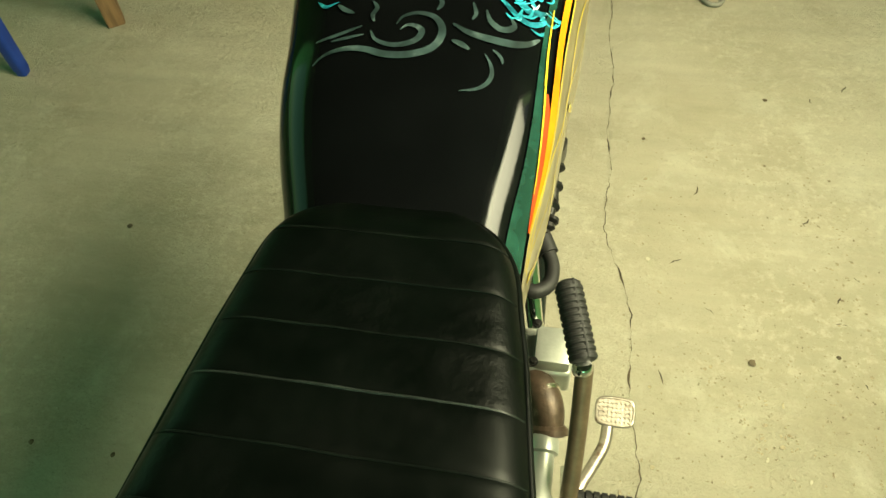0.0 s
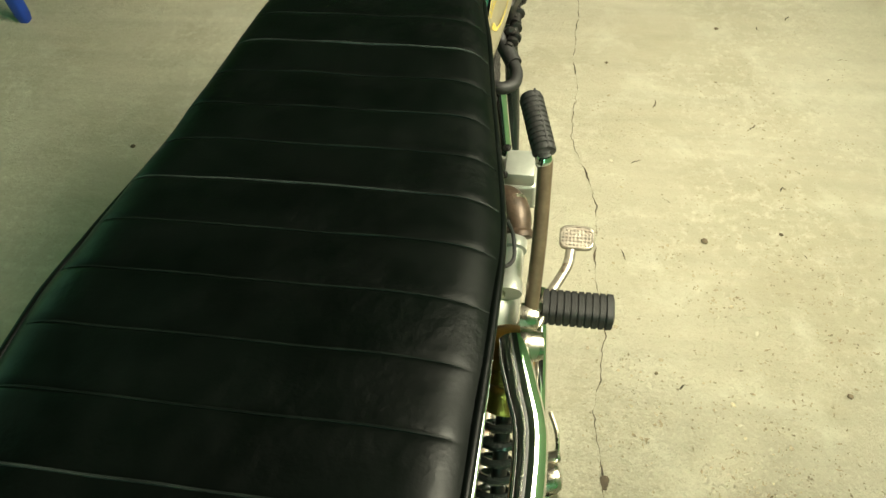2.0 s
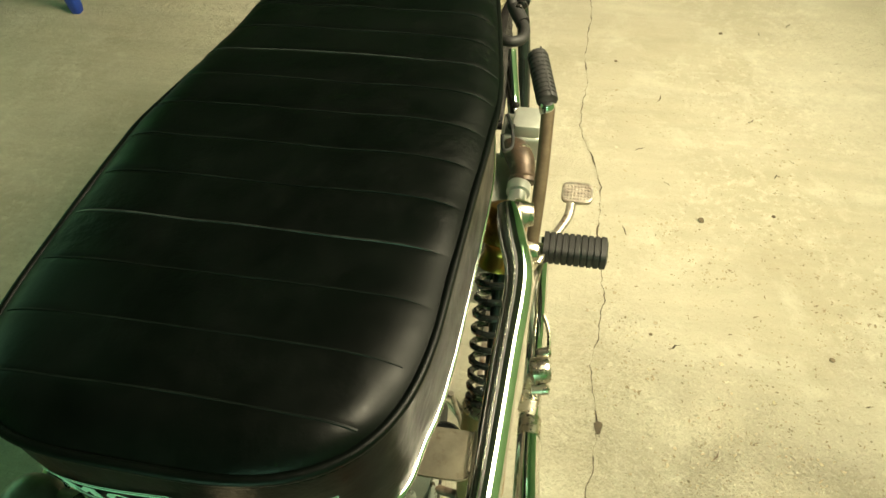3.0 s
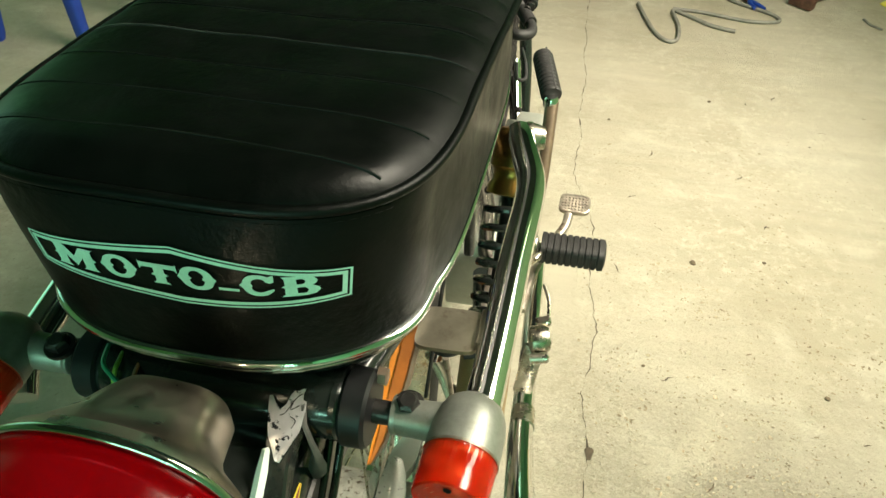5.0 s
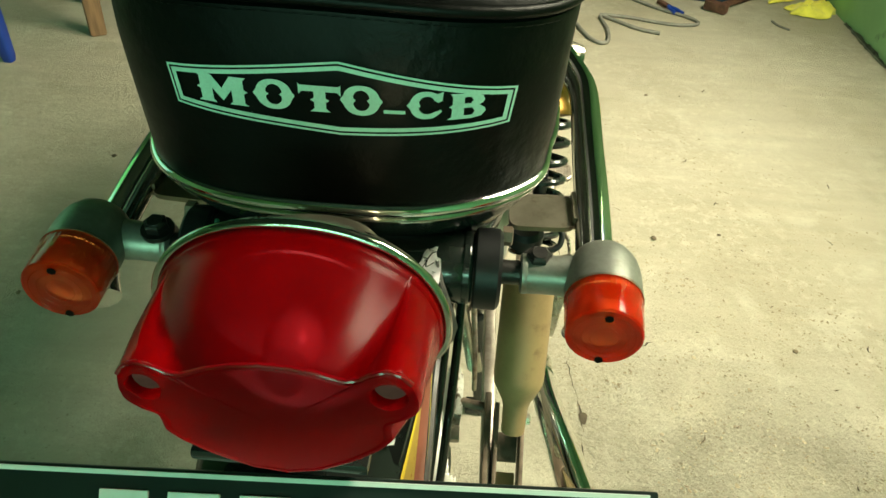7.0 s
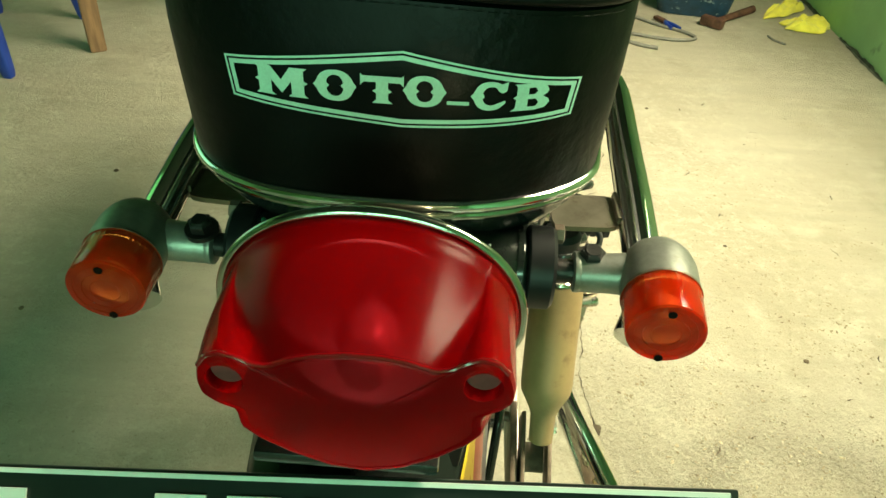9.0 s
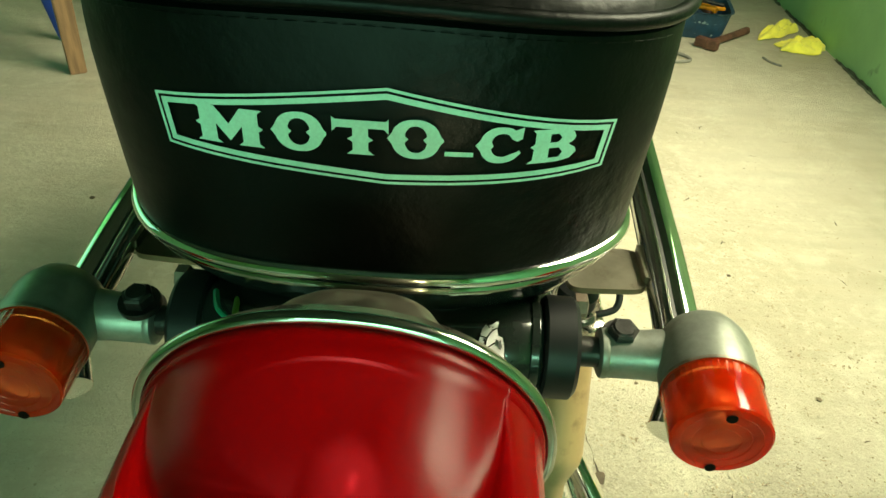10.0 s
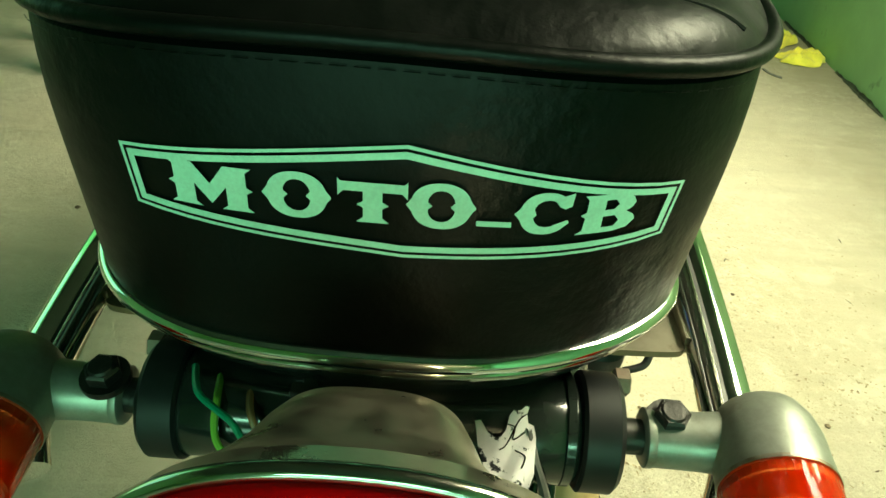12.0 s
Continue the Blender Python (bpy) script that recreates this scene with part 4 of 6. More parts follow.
# -- tail lamp --
def build_tail_lamp():
    lamp = thing_part("tail_lamp")
    half = [(0, 0.0256), (0.010, 0.0247), (0.0178, 0.0229), (0.0235, 0.0205), (0.027, 0.0192), (0.0322, 0.0203), (0.036, 0.0230), (0.0408, 0.0247), (0.0456, 0.0232), (0.0492, 0.0183), (0.0508, 0.0116), (0.0503, 0.0058),
            (0.0467, 0.0022), (0.0415, -0.0004), (0.0405, -0.0030), (0.0406, -0.0100), (0.0360, -0.0158), (0.0258, -0.0235), (0.013, -0.0302), (0, -0.0328)]
    lean = turned(y=-4.2)
    mid = Vector((0.0077, 0, 0.757))
    rear = resample([(x, 0, z) for x, z in half] + [(-x, 0, z) for x, z in half[-2:0:-1]], 132)
    rear = [mid + lean @ p for p in rear]
    n = len(rear)
    def base(i, grow=0.0):
        # angle of the matching rear point, on a D-shaped ring
        q = rear[i] - mid
        a = math.atan2(q.z + 0.004, q.x)
        up = 0.0475 if a > 0 else 0.030
        return Vector((0.0040 + (0.0570 + grow) * math.copysign(abs(math.cos(a)) ** 0.92, math.cos(a)), 0, 0.747 + (up + grow) * math.copysign(abs(math.sin(a)) ** 0.92, math.sin(a))))
    def ring(t, y, shrink=0.0, grow=0.0):
        out = []
        for i in range(n):
            p = base(i, grow).lerp(rear[i], t)
            c = Vector((0.0077, 0, 0.755))
            p = c + (p - c) * (1 - shrink)
            out.append((p.x, y, p.z))
        return out
    lens = loft([ring(0, -0.1015, 0.0, 0.0004), ring(0.02, -0.1055, 0.0, 0.0004), ring(0.03, -0.1075), ring(0.035, -0.1082, 0.012), ring(0.08, -0.113, 0.012), ring(0.16, -0.120, 0.008), ring(0.30, -0.1285, 0.004), ring(0.46, -0.1365), ring(0.64, -0.1435), ring(0.82, -0.1495), ring(0.93, -0.1530),
                 ring(0.98, -0.1552, 0.004), ring(1, -0.1568, 0.018), ring(1, -0.1574, 0.05), ring(1, -0.1574, 0.075), ring(1, -0.1570, 0.09), ring(1, -0.1578, 0.3), ring(1, -0.1582, 0.6), ring(1, -0.1584, 0.9)])
    # screw wells sunk into the back of the lens
    wells = [mid + lean @ Vector((s * 0.0406, 0, 0.0131)) for s in (-1, 1)]
    cutter = bmesh.new()
    for o in wells:
        lathe((o.x, -0.1400, o.z + 0.0002), (0, -1, 0.0), [(0, 0.0058), (0.012, 0.0060), (0.0165, 0.0061), (0.0220, 0.0066)], 32, cutter)
    lens = carved(lens, cutter)
    lens_ob = part("lens", lens, RED_LENS, lamp, "glossy dark red lens")
    lens_ob.visible_shadow = False
    # rounded moulded edge between the upper shell and the flat back
    edge = [Vector(p) for p in ring(1, -0.1562, 0.012)]
    k0 = next(i for i in range(n) if rear[i].x > mid.x + 0.046)
    part("lens_edge", tube(edge[-k0:] + edge[:k0 + 1], 0.0009, 8, smooth=False), LENS_EDGE, lamp)
    bez = [Vector(p) for p in ring(0, -0.102, 0.0, 0.0015)]
    part("bezel", tube(bez, 0.0021, 10, loop=True, smooth=False), OLD_CHROME, lamp, "chrome rim")
    rings = [ring(0, -0.101, 0.0, 0.0015), ring(0, -0.094, 0.03)]
    for y, a, up, cz in ((-0.088, 0.050, 0.038, 0.744), (-0.080, 0.040, 0.035, 0.743), (-0.070, 0.034, 0.032, 0.741), (-0.058, 0.031, 0.030, 0.737), (-0.048, 0.0285, 0.027, 0.733), (-0.042, 0.024, 0.020, 0.730), (-0.039, 0.015, 0.011, 0.727)):
        row = []
        for i in range(n):
            q = rear[i] - mid
            t = math.atan2(q.z + 0.004, q.x)
            row.append((0.001 + a * math.copysign(abs(math.cos(t)) ** 0.75, math.cos(t)), y, cz + (up if t > 0 else up * 0.8) * math.copysign(abs(math.sin(t)) ** 0.75, math.sin(t))))
        rings.append(row)
    part("housing", loft(rings), LAMP_METAL, lamp, "dull metal lamp housing")
    for o in wells:
        part("screw", lathe((o.x, -0.1405, o.z + 0.0002), (0, -1, 0.0), [(0, 0.0057), (0.0126, 0.0056), (0.0134, 0.0048), (0.0126, 0.0016)], 24), PALE_SCREW, lamp, "pale sunken screw")
    # bulb and its bright dish behind the lens
    part("reflector", lathe((0.0060, -0.1030, 0.752), (0, -1, 0), [(0, 0.0340), (0.004, 0.0345), (0.0046, 0.0335), (0.0010, 0.024), (0.0004, 0.010)], 40), REFLECTOR, lamp, "bright lamp reflector")
    part("bulb", lathe((0.0060, -0.1030, 0.752), (0, -1, 0), [(0, 0.0075), (0.010, 0.0075), (0.014, 0.0095), (0.022, 0.0100), (0.028, 0.0075), (0.0305, 0.0030)], 24), CLEAR_BULB, lamp, "pale bulb")
    # bracket that carries the lamp and plate
    part("lamp_bracket", block((0.075, 0.10, 0.006), (CX, -0.085, 0.690), turned(x=-6), 0.002), BLACK_PAINT, lamp, "black steel bracket")


def carved(bm, cutter):
    """The first solid less the second."""
    obs = []
    for name, b in (("body", bm), ("cutter", cutter)):
        bmesh.ops.recalc_face_normals(b, faces=b.faces)
        me = bpy.data.meshes.new(name)
        b.to_mesh(me)
        obs.append(new(name, me))
    cut = obs[0].modifiers.new("cut", "BOOLEAN")
    cut.operation, cut.object, cut.solver = "DIFFERENCE", obs[1], "EXACT"
    bpy.context.view_layer.update()
    out = bmesh.new()
    out.from_mesh(obs[0].evaluated_get(bpy.context.evaluated_depsgraph_get()).to_mesh())
    for ob in obs:
        me = ob.data
        bpy.data.objects.remove(ob)
        bpy.data.meshes.remove(me)
    return out


def thing_part(name, label=""):
    """A part of the bike that has parts of its own: its first mesh is a small mounting foot hidden inside it."""
    b = lathe((CX, -0.06, 0.70), (0, 1, 0), [(0, 0.008), (0.03, 0.008)], 12)
    return part(name, b, BLACK_PAINT, bike, label or "red tail lamp with chrome rim")


# -- number plate --
def build_plate():
    rot = turned(y=-4.8) @ turned(x=-45)  # face turned up and back
    o = Vector((-0.024, -0.132, 0.6815))
    def place(u, v, d):
        return o + rot @ Vector((u, d, v))
    def slab(u0, u1, v0, v1, d0, d1, bevel=0.0, bm=None):
        return block((u1 - u0, abs(d1 - d0), v1 - v0), place((u0 + u1) / 2, (v0 + v1) / 2, (d0 + d1) / 2), rot, bevel, bm)
    plate = part("number_plate", slab(-0.178, 0.178, -0.125, 0.0, 0.0, 0.0022, 0.0009), PLATE, bike, "black number plate with pale border")
    b = slab(-0.1745, 0.1745, -0.0032, -0.0012, -0.0010, 0.001)
    slab(-0.1745, 0.1745, -0.1215, -0.1195, -0.0010, 0.001, bm=b)
    slab(-0.1745, -0.1725, -0.1195, -0.0032, -0.0010, 0.001, bm=b)
    slab(0.1725, 0.1745, -0.1195, -0.0032, -0.0010, 0.001, bm=b)
    part("plate_border", b, PLATE_INK, plate, "thin pale border")
    for u0, u1 in ((-0.140, -0.117), (-0.060, -0.038), (-0.029, -0.006), (0.003, 0.025), (0.034, 0.054), (0.112, 0.132), (0.143, 0.168)):
        part("bar", slab(u0, u1, -0.085, -0.0095, -0.0012, 0.001), PLATE_INK, plate, "pale bar")
    bmn = bar_between(place(-0.02, -0.05, 0.004), (CX, -0.07, 0.675), 0.03, 0.004)
    part("plate_stay", bmn, BLACK_PAINT, plate)


# -- turn signals --
def build_signal(s):
    """s is 1 for the bike's right."""
    x = CX + s * (0.1427 if s > 0 else 0.1352)
    back = Vector((-s * 0.07, -1, -0.03)).normalized()
    c = Vector((x, -0.0265, 0.7016))
    R = 0.0203
    body = lathe(c, -back, [(-0.001, R), (0.004, R), (0.018, R * 0.99), (0.025, R * 0.93), (0.031, R * 0.80), (0.035, R * 0.58), (0.037, R * 0.3), (0.0374, 0.0005)], 40)
    stem_a, stem_b = Vector((s * 0.0985, -0.0035, 0.6965)), Vector((x - s * 0.012, -0.006, 0.6995))
    lathe(stem_a, stem_b - stem_a, [(0, 0.0102), (0.0008, 0.0109), (0.018, 0.0109), ((stem_b - stem_a).length, 0.0118)], 24, body)
    sig = part("turn_signal", body, BRUSHED, bike, "brushed aluminium turn signal with amber lens")
    # ribbed lens
    rings = []
    seg = 96
    u, v, w = axes(back)
    for h, r, rib in ((0.0, R * 1.0, 0), (0.0015, R * 1.0, 0), (0.002, R * 0.985, 1), (0.016, R * 0.975, 1), (0.0175, R * 0.975, 0), (0.030, R * 0.960, 0), (0.0333, R * 0.945, 0), (0.0345, R * 0.90, 0), (0.03485, R * 0.76, 0), (0.0346, R * 0.74, 0), (0.03485, R * 0.56, 0), (0.0346, R * 0.54, 0), (0.03485, R * 0.36, 0), (0.0346, R * 0.34, 0), (0.0347, 0.0006, 0)):
        rings.append([c + w * (h * 0.73) + (u * math.cos(math.tau * k / seg) + v * math.sin(math.tau * k / seg)) * (r - (0.00028 if rib and k % 2 else 0)) for k in range(seg)])
    lens = part("amber_lens", loft(rings), AMBER, sig, "ribbed amber lens", sharp=24)
    lens.visible_shadow = False
    part("reflector", lathe(c + w * 0.0012, w, [(0, R * 0.90), (0.003, R * 0.92), (0.0036, R * 0.88), (0.0012, R * 0.5), (0.0009, R * 0.2)], 32), REFLECTOR, sig)
    part("bulb", lathe(c + w * 0.002, w, [(0, 0.0045), (0.005, 0.0045), (0.008, 0.0060), (0.012, 0.0055), (0.0145, 0.0020)], 18), CLEAR_BULB, sig)
    up = (Vector((0, 0, 1)) - back * back.z).normalized()
    for d, h in ((0.0135, 0.0347), (-0.0165, 0.0347)):
        part("screw_hole", lathe(c + w * (h * 0.73 - 0.002) + up * d, w, [(0, 0.0022), (0.0023, 0.0022)], 14), HOLE, sig)
    part("rim", lathe(c, back, [(-0.0006, R * 1.012), (0.0008, R * 1.012)], 40), STEEL, sig)
    part("clamp_collar", lathe((s * 0.0970, -0.0035, 0.6965), (s, 0, 0.03), [(0, 0.0100), (0.0008, 0.0112), (0.0030, 0.0114), (0.0040, 0.0110)], 26), BRUSHED, sig, "turned end of the stem")
    part("bolt", bolt_head((0.1062, -0.0020, 0.7050) if s > 0 else (-0.1025, -0.0060, 0.7085), (0, -0.15, 1), 0.0060, 0.0065), GREASY, sig, "dark hexagon bolt")
    part("stud", lathe((s * 0.085, -0.0035, 0.6965), (s, 0, 0), [(0, 0.0070), (0.016, 0.0066)], 18), GREASY, sig)
    part("grommet", lathe((s * 0.0715, -0.0035, 0.6978), (s, 0, 0), [(0, 0.0210), (0.0012, 0.0225), (0.0128, 0.0225), (0.0148, 0.0205), (0.0151, 0.010)], 36), RUBBER_DISC, sig, "thick black rubber grommet")
    part("nut", lathe((s * 0.086, 0.010, 0.711), (s, 0, 0), [(0, 0.0055), (0.005, 0.0055), (0.0056, 0.0045)], 6), BROWN_STEEL, sig)


def build_tail_bracket():
    b = lathe((CX - 0.074, -0.0035, 0.6975), (1, 0, 0), [(0, 0.0190), (0.002, 0.0205), (0.02, 0.0205), (0.128, 0.0205), (0.146, 0.0205), (0.148, 0.0190)], 36)
    for x in (0.069, -0.072):
        lathe((CX + x, -0.0035, 0.6980), (1, 0, 0), [(0, 0.0210), (0.003, 0.0210)], 36, b)
    br = part("tail_bracket", b, BLACK_PAINT, bike, "glossy black cross tube of the tail")
    # black strut from the tube down to the plate
    rings = []
    for (x, y, z), (ny, nz), hw, hn in (((0.0435, -0.012, 0.7030), (-0.25, 0.97), 0.0090, 0.0065), ((0.0435, -0.030, 0.7005), (-0.3, 0.95), 0.0088, 0.0065), ((0.0460, -0.0440, 0.6935), (-0.6, 0.8), 0.0066, 0.0065),
                                        ((0.0475, -0.060, 0.6830), (-0.7, 0.7), 0.0068, 0.0045), ((0.0440, -0.076, 0.6690), (-0.75, 0.66), 0.0050, 0.0040), ((0.0395, -0.098, 0.6500), (-0.8, 0.6), 0.0040, 0.0040)):
        rings.append([(x + cx * hw, y + ny * cn * hn, z + nz * cn * hn) for cx, cn in ((-1, -1), (-1, 0.7), (-0.8, 1), (0.8, 1), (1, 0.7), (1, -1))])
    part("plate_strut", loft(rings), BLACK_PAINT, br, "black strut")
    # torn sticker on tube and strut, and its peeling strip
    left = [Vector(p) for p in ((0.0330, -0.0175, 0.7155), (0.0345, -0.0255, 0.7120), (0.0385, -0.0370, 0.7075), (0.0455, -0.0475, 0.7022))]
    right = [Vector(p) for p in ((0.0525, -0.0110, 0.7180), (0.0545, -0.0210, 0.7130), (0.0540, -0.0320, 0.7080), (0.0480, -0.0480, 0.7020))]
    def along(line, v):
        k = min(2, int(v * 3))
        return line[k].lerp(line[k + 1], v * 3 - k)
    def on_sticker(u, v, up=0.0):
        p = along(left, v).lerp(along(right, v), u)
        return p + Vector((0, -0.3, 1)) * (up - 0.0015 + 0.0008 * math.sin(math.pi * u) * (1 - v) + 0.0004 * math.sin(9 * u + 14 * v))
    rings = []
    for i in range(13):
        row = []
        for k in range(11):
            u = k / 10
            torn = 0.34 * max(0.0, 1 - abs(u - 0.36) / 0.30) + 0.03 * math.sin(k * 4.1)
            row.append(on_sticker(u, max(0.0, torn) + (1 - max(0.0, torn)) * i / 12))
        rings.append(row)
    part("sticker", loft(rings, closed=False), STICKER, br, "torn pale sticker")
    for line in ([(0.52, 0.14), (0.66, 0.20), (0.60, 0.32), (0.82, 0.26)], [(0.90, 0.08), (0.74, 0.14), (0.48, 0.36), (0.34, 0.40)], [(0.62, 0.42), (0.80, 0.50), (0.72, 0.60)]):
        part("scrawl", tube([on_sticker(u, v, 0.0001) for u, v in line], 0.00026, 6, steps=5), HOLE, br)
    strap = [((0.0520, -0.0180, 0.7125), 0.0013), ((0.0548, -0.0270, 0.7060), 0.0014), ((0.0585, -0.0305, 0.6970), 0.0017), ((0.0610, -0.0320, 0.6870), 0.0026), ((0.0605, -0.0315, 0.6770), 0.0050), ((0.0580, -0.0300, 0.6650), 0.0056), ((0.0565, -0.0290, 0.6570), 0.0034)]
    rings = []
    for (x, y, z), w in strap:
        rings.append([(x - w, y + 0.001, z), (x - w * 0.5, y - 0.0006, z + 0.0012), (x, y - 0.0014, z + 0.0006), (x + w * 0.6, y - 0.0004, z + 0.0010), (x + w, y + 0.0015, z)])
    part("peeling_strip", loft(rings, closed=False), OLD_STRAP, br, "grey peeling strip")
    part("pale_strip", loft([[(x - w, y, z - 0.001), (x, y - 0.0012, z + 0.0006), (x + w, y, z), (x, y + 0.002, z - 0.002)] for x, y, z, w in ((0.0405, -0.0440, 0.7062, 0.0022), (0.0405, -0.0530, 0.6990, 0.0034), (0.0400, -0.0620, 0.6905, 0.0036), (0.0385, -0.0780, 0.6770, 0.0037), (0.0360, -0.0960, 0.6600, 0.0038))]), PLATE_INK, br, "white strip")
    for pts, mat in (([(-0.068, -0.006, 0.7179), (-0.0621, -0.02, 0.7206), (-0.0545, -0.026, 0.7198), (-0.0483, -0.029, 0.717), (-0.0443, -0.03, 0.7071), (-0.0394, -0.03, 0.697)], GREEN_WIRE),
                     ([(-0.0589, -0.006, 0.7161), (-0.0562, -0.02, 0.7165), (-0.0564, -0.0252, 0.7095), (-0.0551, -0.027, 0.7010), (-0.0482, -0.028, 0.6915)], YELLOW_WIRE),
                     ([(-0.0481, -0.006, 0.713), (-0.0446, -0.021, 0.7153), (-0.0412, -0.026, 0.7099), (-0.036, -0.028, 0.7041)], BROWN_WIRE)):
        part("wire", tube(pts, 0.0013, 8), mat, br)


# -- chrome rails --
def build_rail(s):
    pts = [(0.1305, 0.292, 0.697), (0.134, 0.276, 0.699), (0.140, 0.255, 0.698), (0.1468, 0.232, 0.695), (0.1485, 0.205, 0.692), (0.1468, 0.15, 0.689), (0.1455, 0.08, 0.684), (0.1432, 0.01, 0.676), (0.141, -0.004, 0.672), (0.134, -0.02, 0.665)]
    shift = 0.0 if s > 0 else 2 * CX
    rail = part("grab_rail", tube([(s * x + shift, y, z) for x, y, z in pts], 0.0116, 20), CHROME, bike, "polished chrome grab rail")
    end = Vector((s * 0.132 + shift, 0.288, 0.697))
    part("rail_nut", lathe(end + Vector((s * 0.004, 0.004, -0.003)), (s, 0.1, 0), [(0, 0.0135), (0.004, 0.0135), (0.012, 0.0105), (0.016, 0.0095), (0.0165, 0.006)], 24), DULL_CHROME, rail, "conical chrome nut")
    # flat tabs from the seat frame to the rail
    b = bmesh.new()
    plan = [(CX + s * (0.116 + math.copysign(abs(math.cos(a)) ** 0.35, math.cos(a)) * 0.021), 0.078 + math.copysign(abs(math.sin(a)) ** 0.35, math.sin(a)) * 0.018) for a in [math.tau * k / 40 for k in range(40)]]
    loft([[(px, py, z0 + 0.006 * abs(px - CX) / 0.12) for px, py in plan] for z0 in (0.6720, 0.6725, 0.6750, 0.6755)], bm=b)
    block((0.0030, 0.030, 0.010), (CX + s * 0.1365, 0.080, 0.682), None, 0.0013, b)
    part("rail_tab", b, TAB_STEEL, rail, "dull bent steel tab")
    return rail


# -- shocks --
def build_shock(s):
    x = CX + s * 0.1265
    a, b = Vector((x + s * 0.005, 0.296, 0.694)), Vector((x, 0.121, 0.388))
    d = (b - a).normalized()
    cap = lathe(a - d * 0.006, d, [(0, 0.006), (0.002, 0.015), (0.008, 0.0190), (0.034, 0.0196), (0.038, 0.0165), (0.046, 0.0165), (0.052, 0.0200), (0.058, 0.0205), (0.060, 0.012)], 32)
    shock = part("shock_absorber", cap, GOLD, bike, "gold-capped shock absorber with black coil spring")
    part("damper_rod", lathe(a + d * 0.04, d, [(0, 0.0060), (0.185, 0.0060)], 18), GREASY, shock)
    u, v, w = axes(d)
    turns, pts = 11, []
    for i in range(turns * 14 + 1):
        t = i / (turns * 14)
        h = 0.052 + 0.178 * (t if t < 0.6 else 0.6 + (t - 0.6) * 0.82)
        ang = math.tau * turns * t
        pts.append(a + d * h + (u * math.cos(ang) + v * math.sin(ang)) * 0.0195)
    part("spring", tube(pts, 0.0034, 8, smooth=False), BLACK_PAINT, shock, "black coil spring")
    part("spring_seat", lathe(a + d * 0.195, d, [(0, 0.0220), (0.003, 0.0245), (0.006, 0.0245), (0.008, 0.022)], 32), DULL_CHROME, shock, "thin bright ring")
    part("damper_body", lathe(a + d * 0.199, d, [(0, 0.0215), (0.003, 0.0240), (0.098, 0.0240), (0.106, 0.0228), (0.122, 0.0140), (0.128, 0.0120), (0.154, 0.0112), (0.156, 0.009)], 32), TAN, shock, "tan painted damper body")
    # rusty forked bracket at its foot
    fork = bar_between((CX + s * 0.1112, 0.1558, 0.3798), (CX + s * 0.1112, 0.0327, 0.3182), 0.0040, 0.036, 0.0012)
    bar_between((CX + s * 0.1363, 0.1558, 0.3798), (CX + s * 0.1363, 0.0327, 0.3182), 0.0040, 0.036, 0.0012, fork)
    bar_between((CX + s * 0.1237, 0.1364, 0.3627), (CX + s * 0.1237, 0.1113, 0.3501), 0.0190, 0.006, 0.001, fork)
    part("fork_bracket", fork, BROWN_STEEL, shock, "rust-brown forked bracket")
    part("fork_block", bar_between((CX + s * 0.1237, 0.1068, 0.3387), (CX + s * 0.1237, 0.0498, 0.3136), 0.0185, 0.006, 0.001), TAN, shock)
    part("fork_bolt", bolt_head((CX + s * 0.1389, 0.1478, 0.3729), (s, 0, 0), 0.0058, 0.006), DULL_CHROME, shock)


# -- mudguard, wheel, swing arm --
WHEEL = Vector((CX, 0.120, 0.312))
GUARD = Vector((CX, 0.075, 0.315))


def guard_reach(a):
    """The mudguard's radius at an angle in degrees; its tail stands further off the wheel."""
    k = min(1, max(0, (a - 95) / 14))
    return 0.345 + 0.02 * math.sin(radians(max(0, (a - 35) * 1.25))) + 0.024 * k * k * (3 - 2 * k)


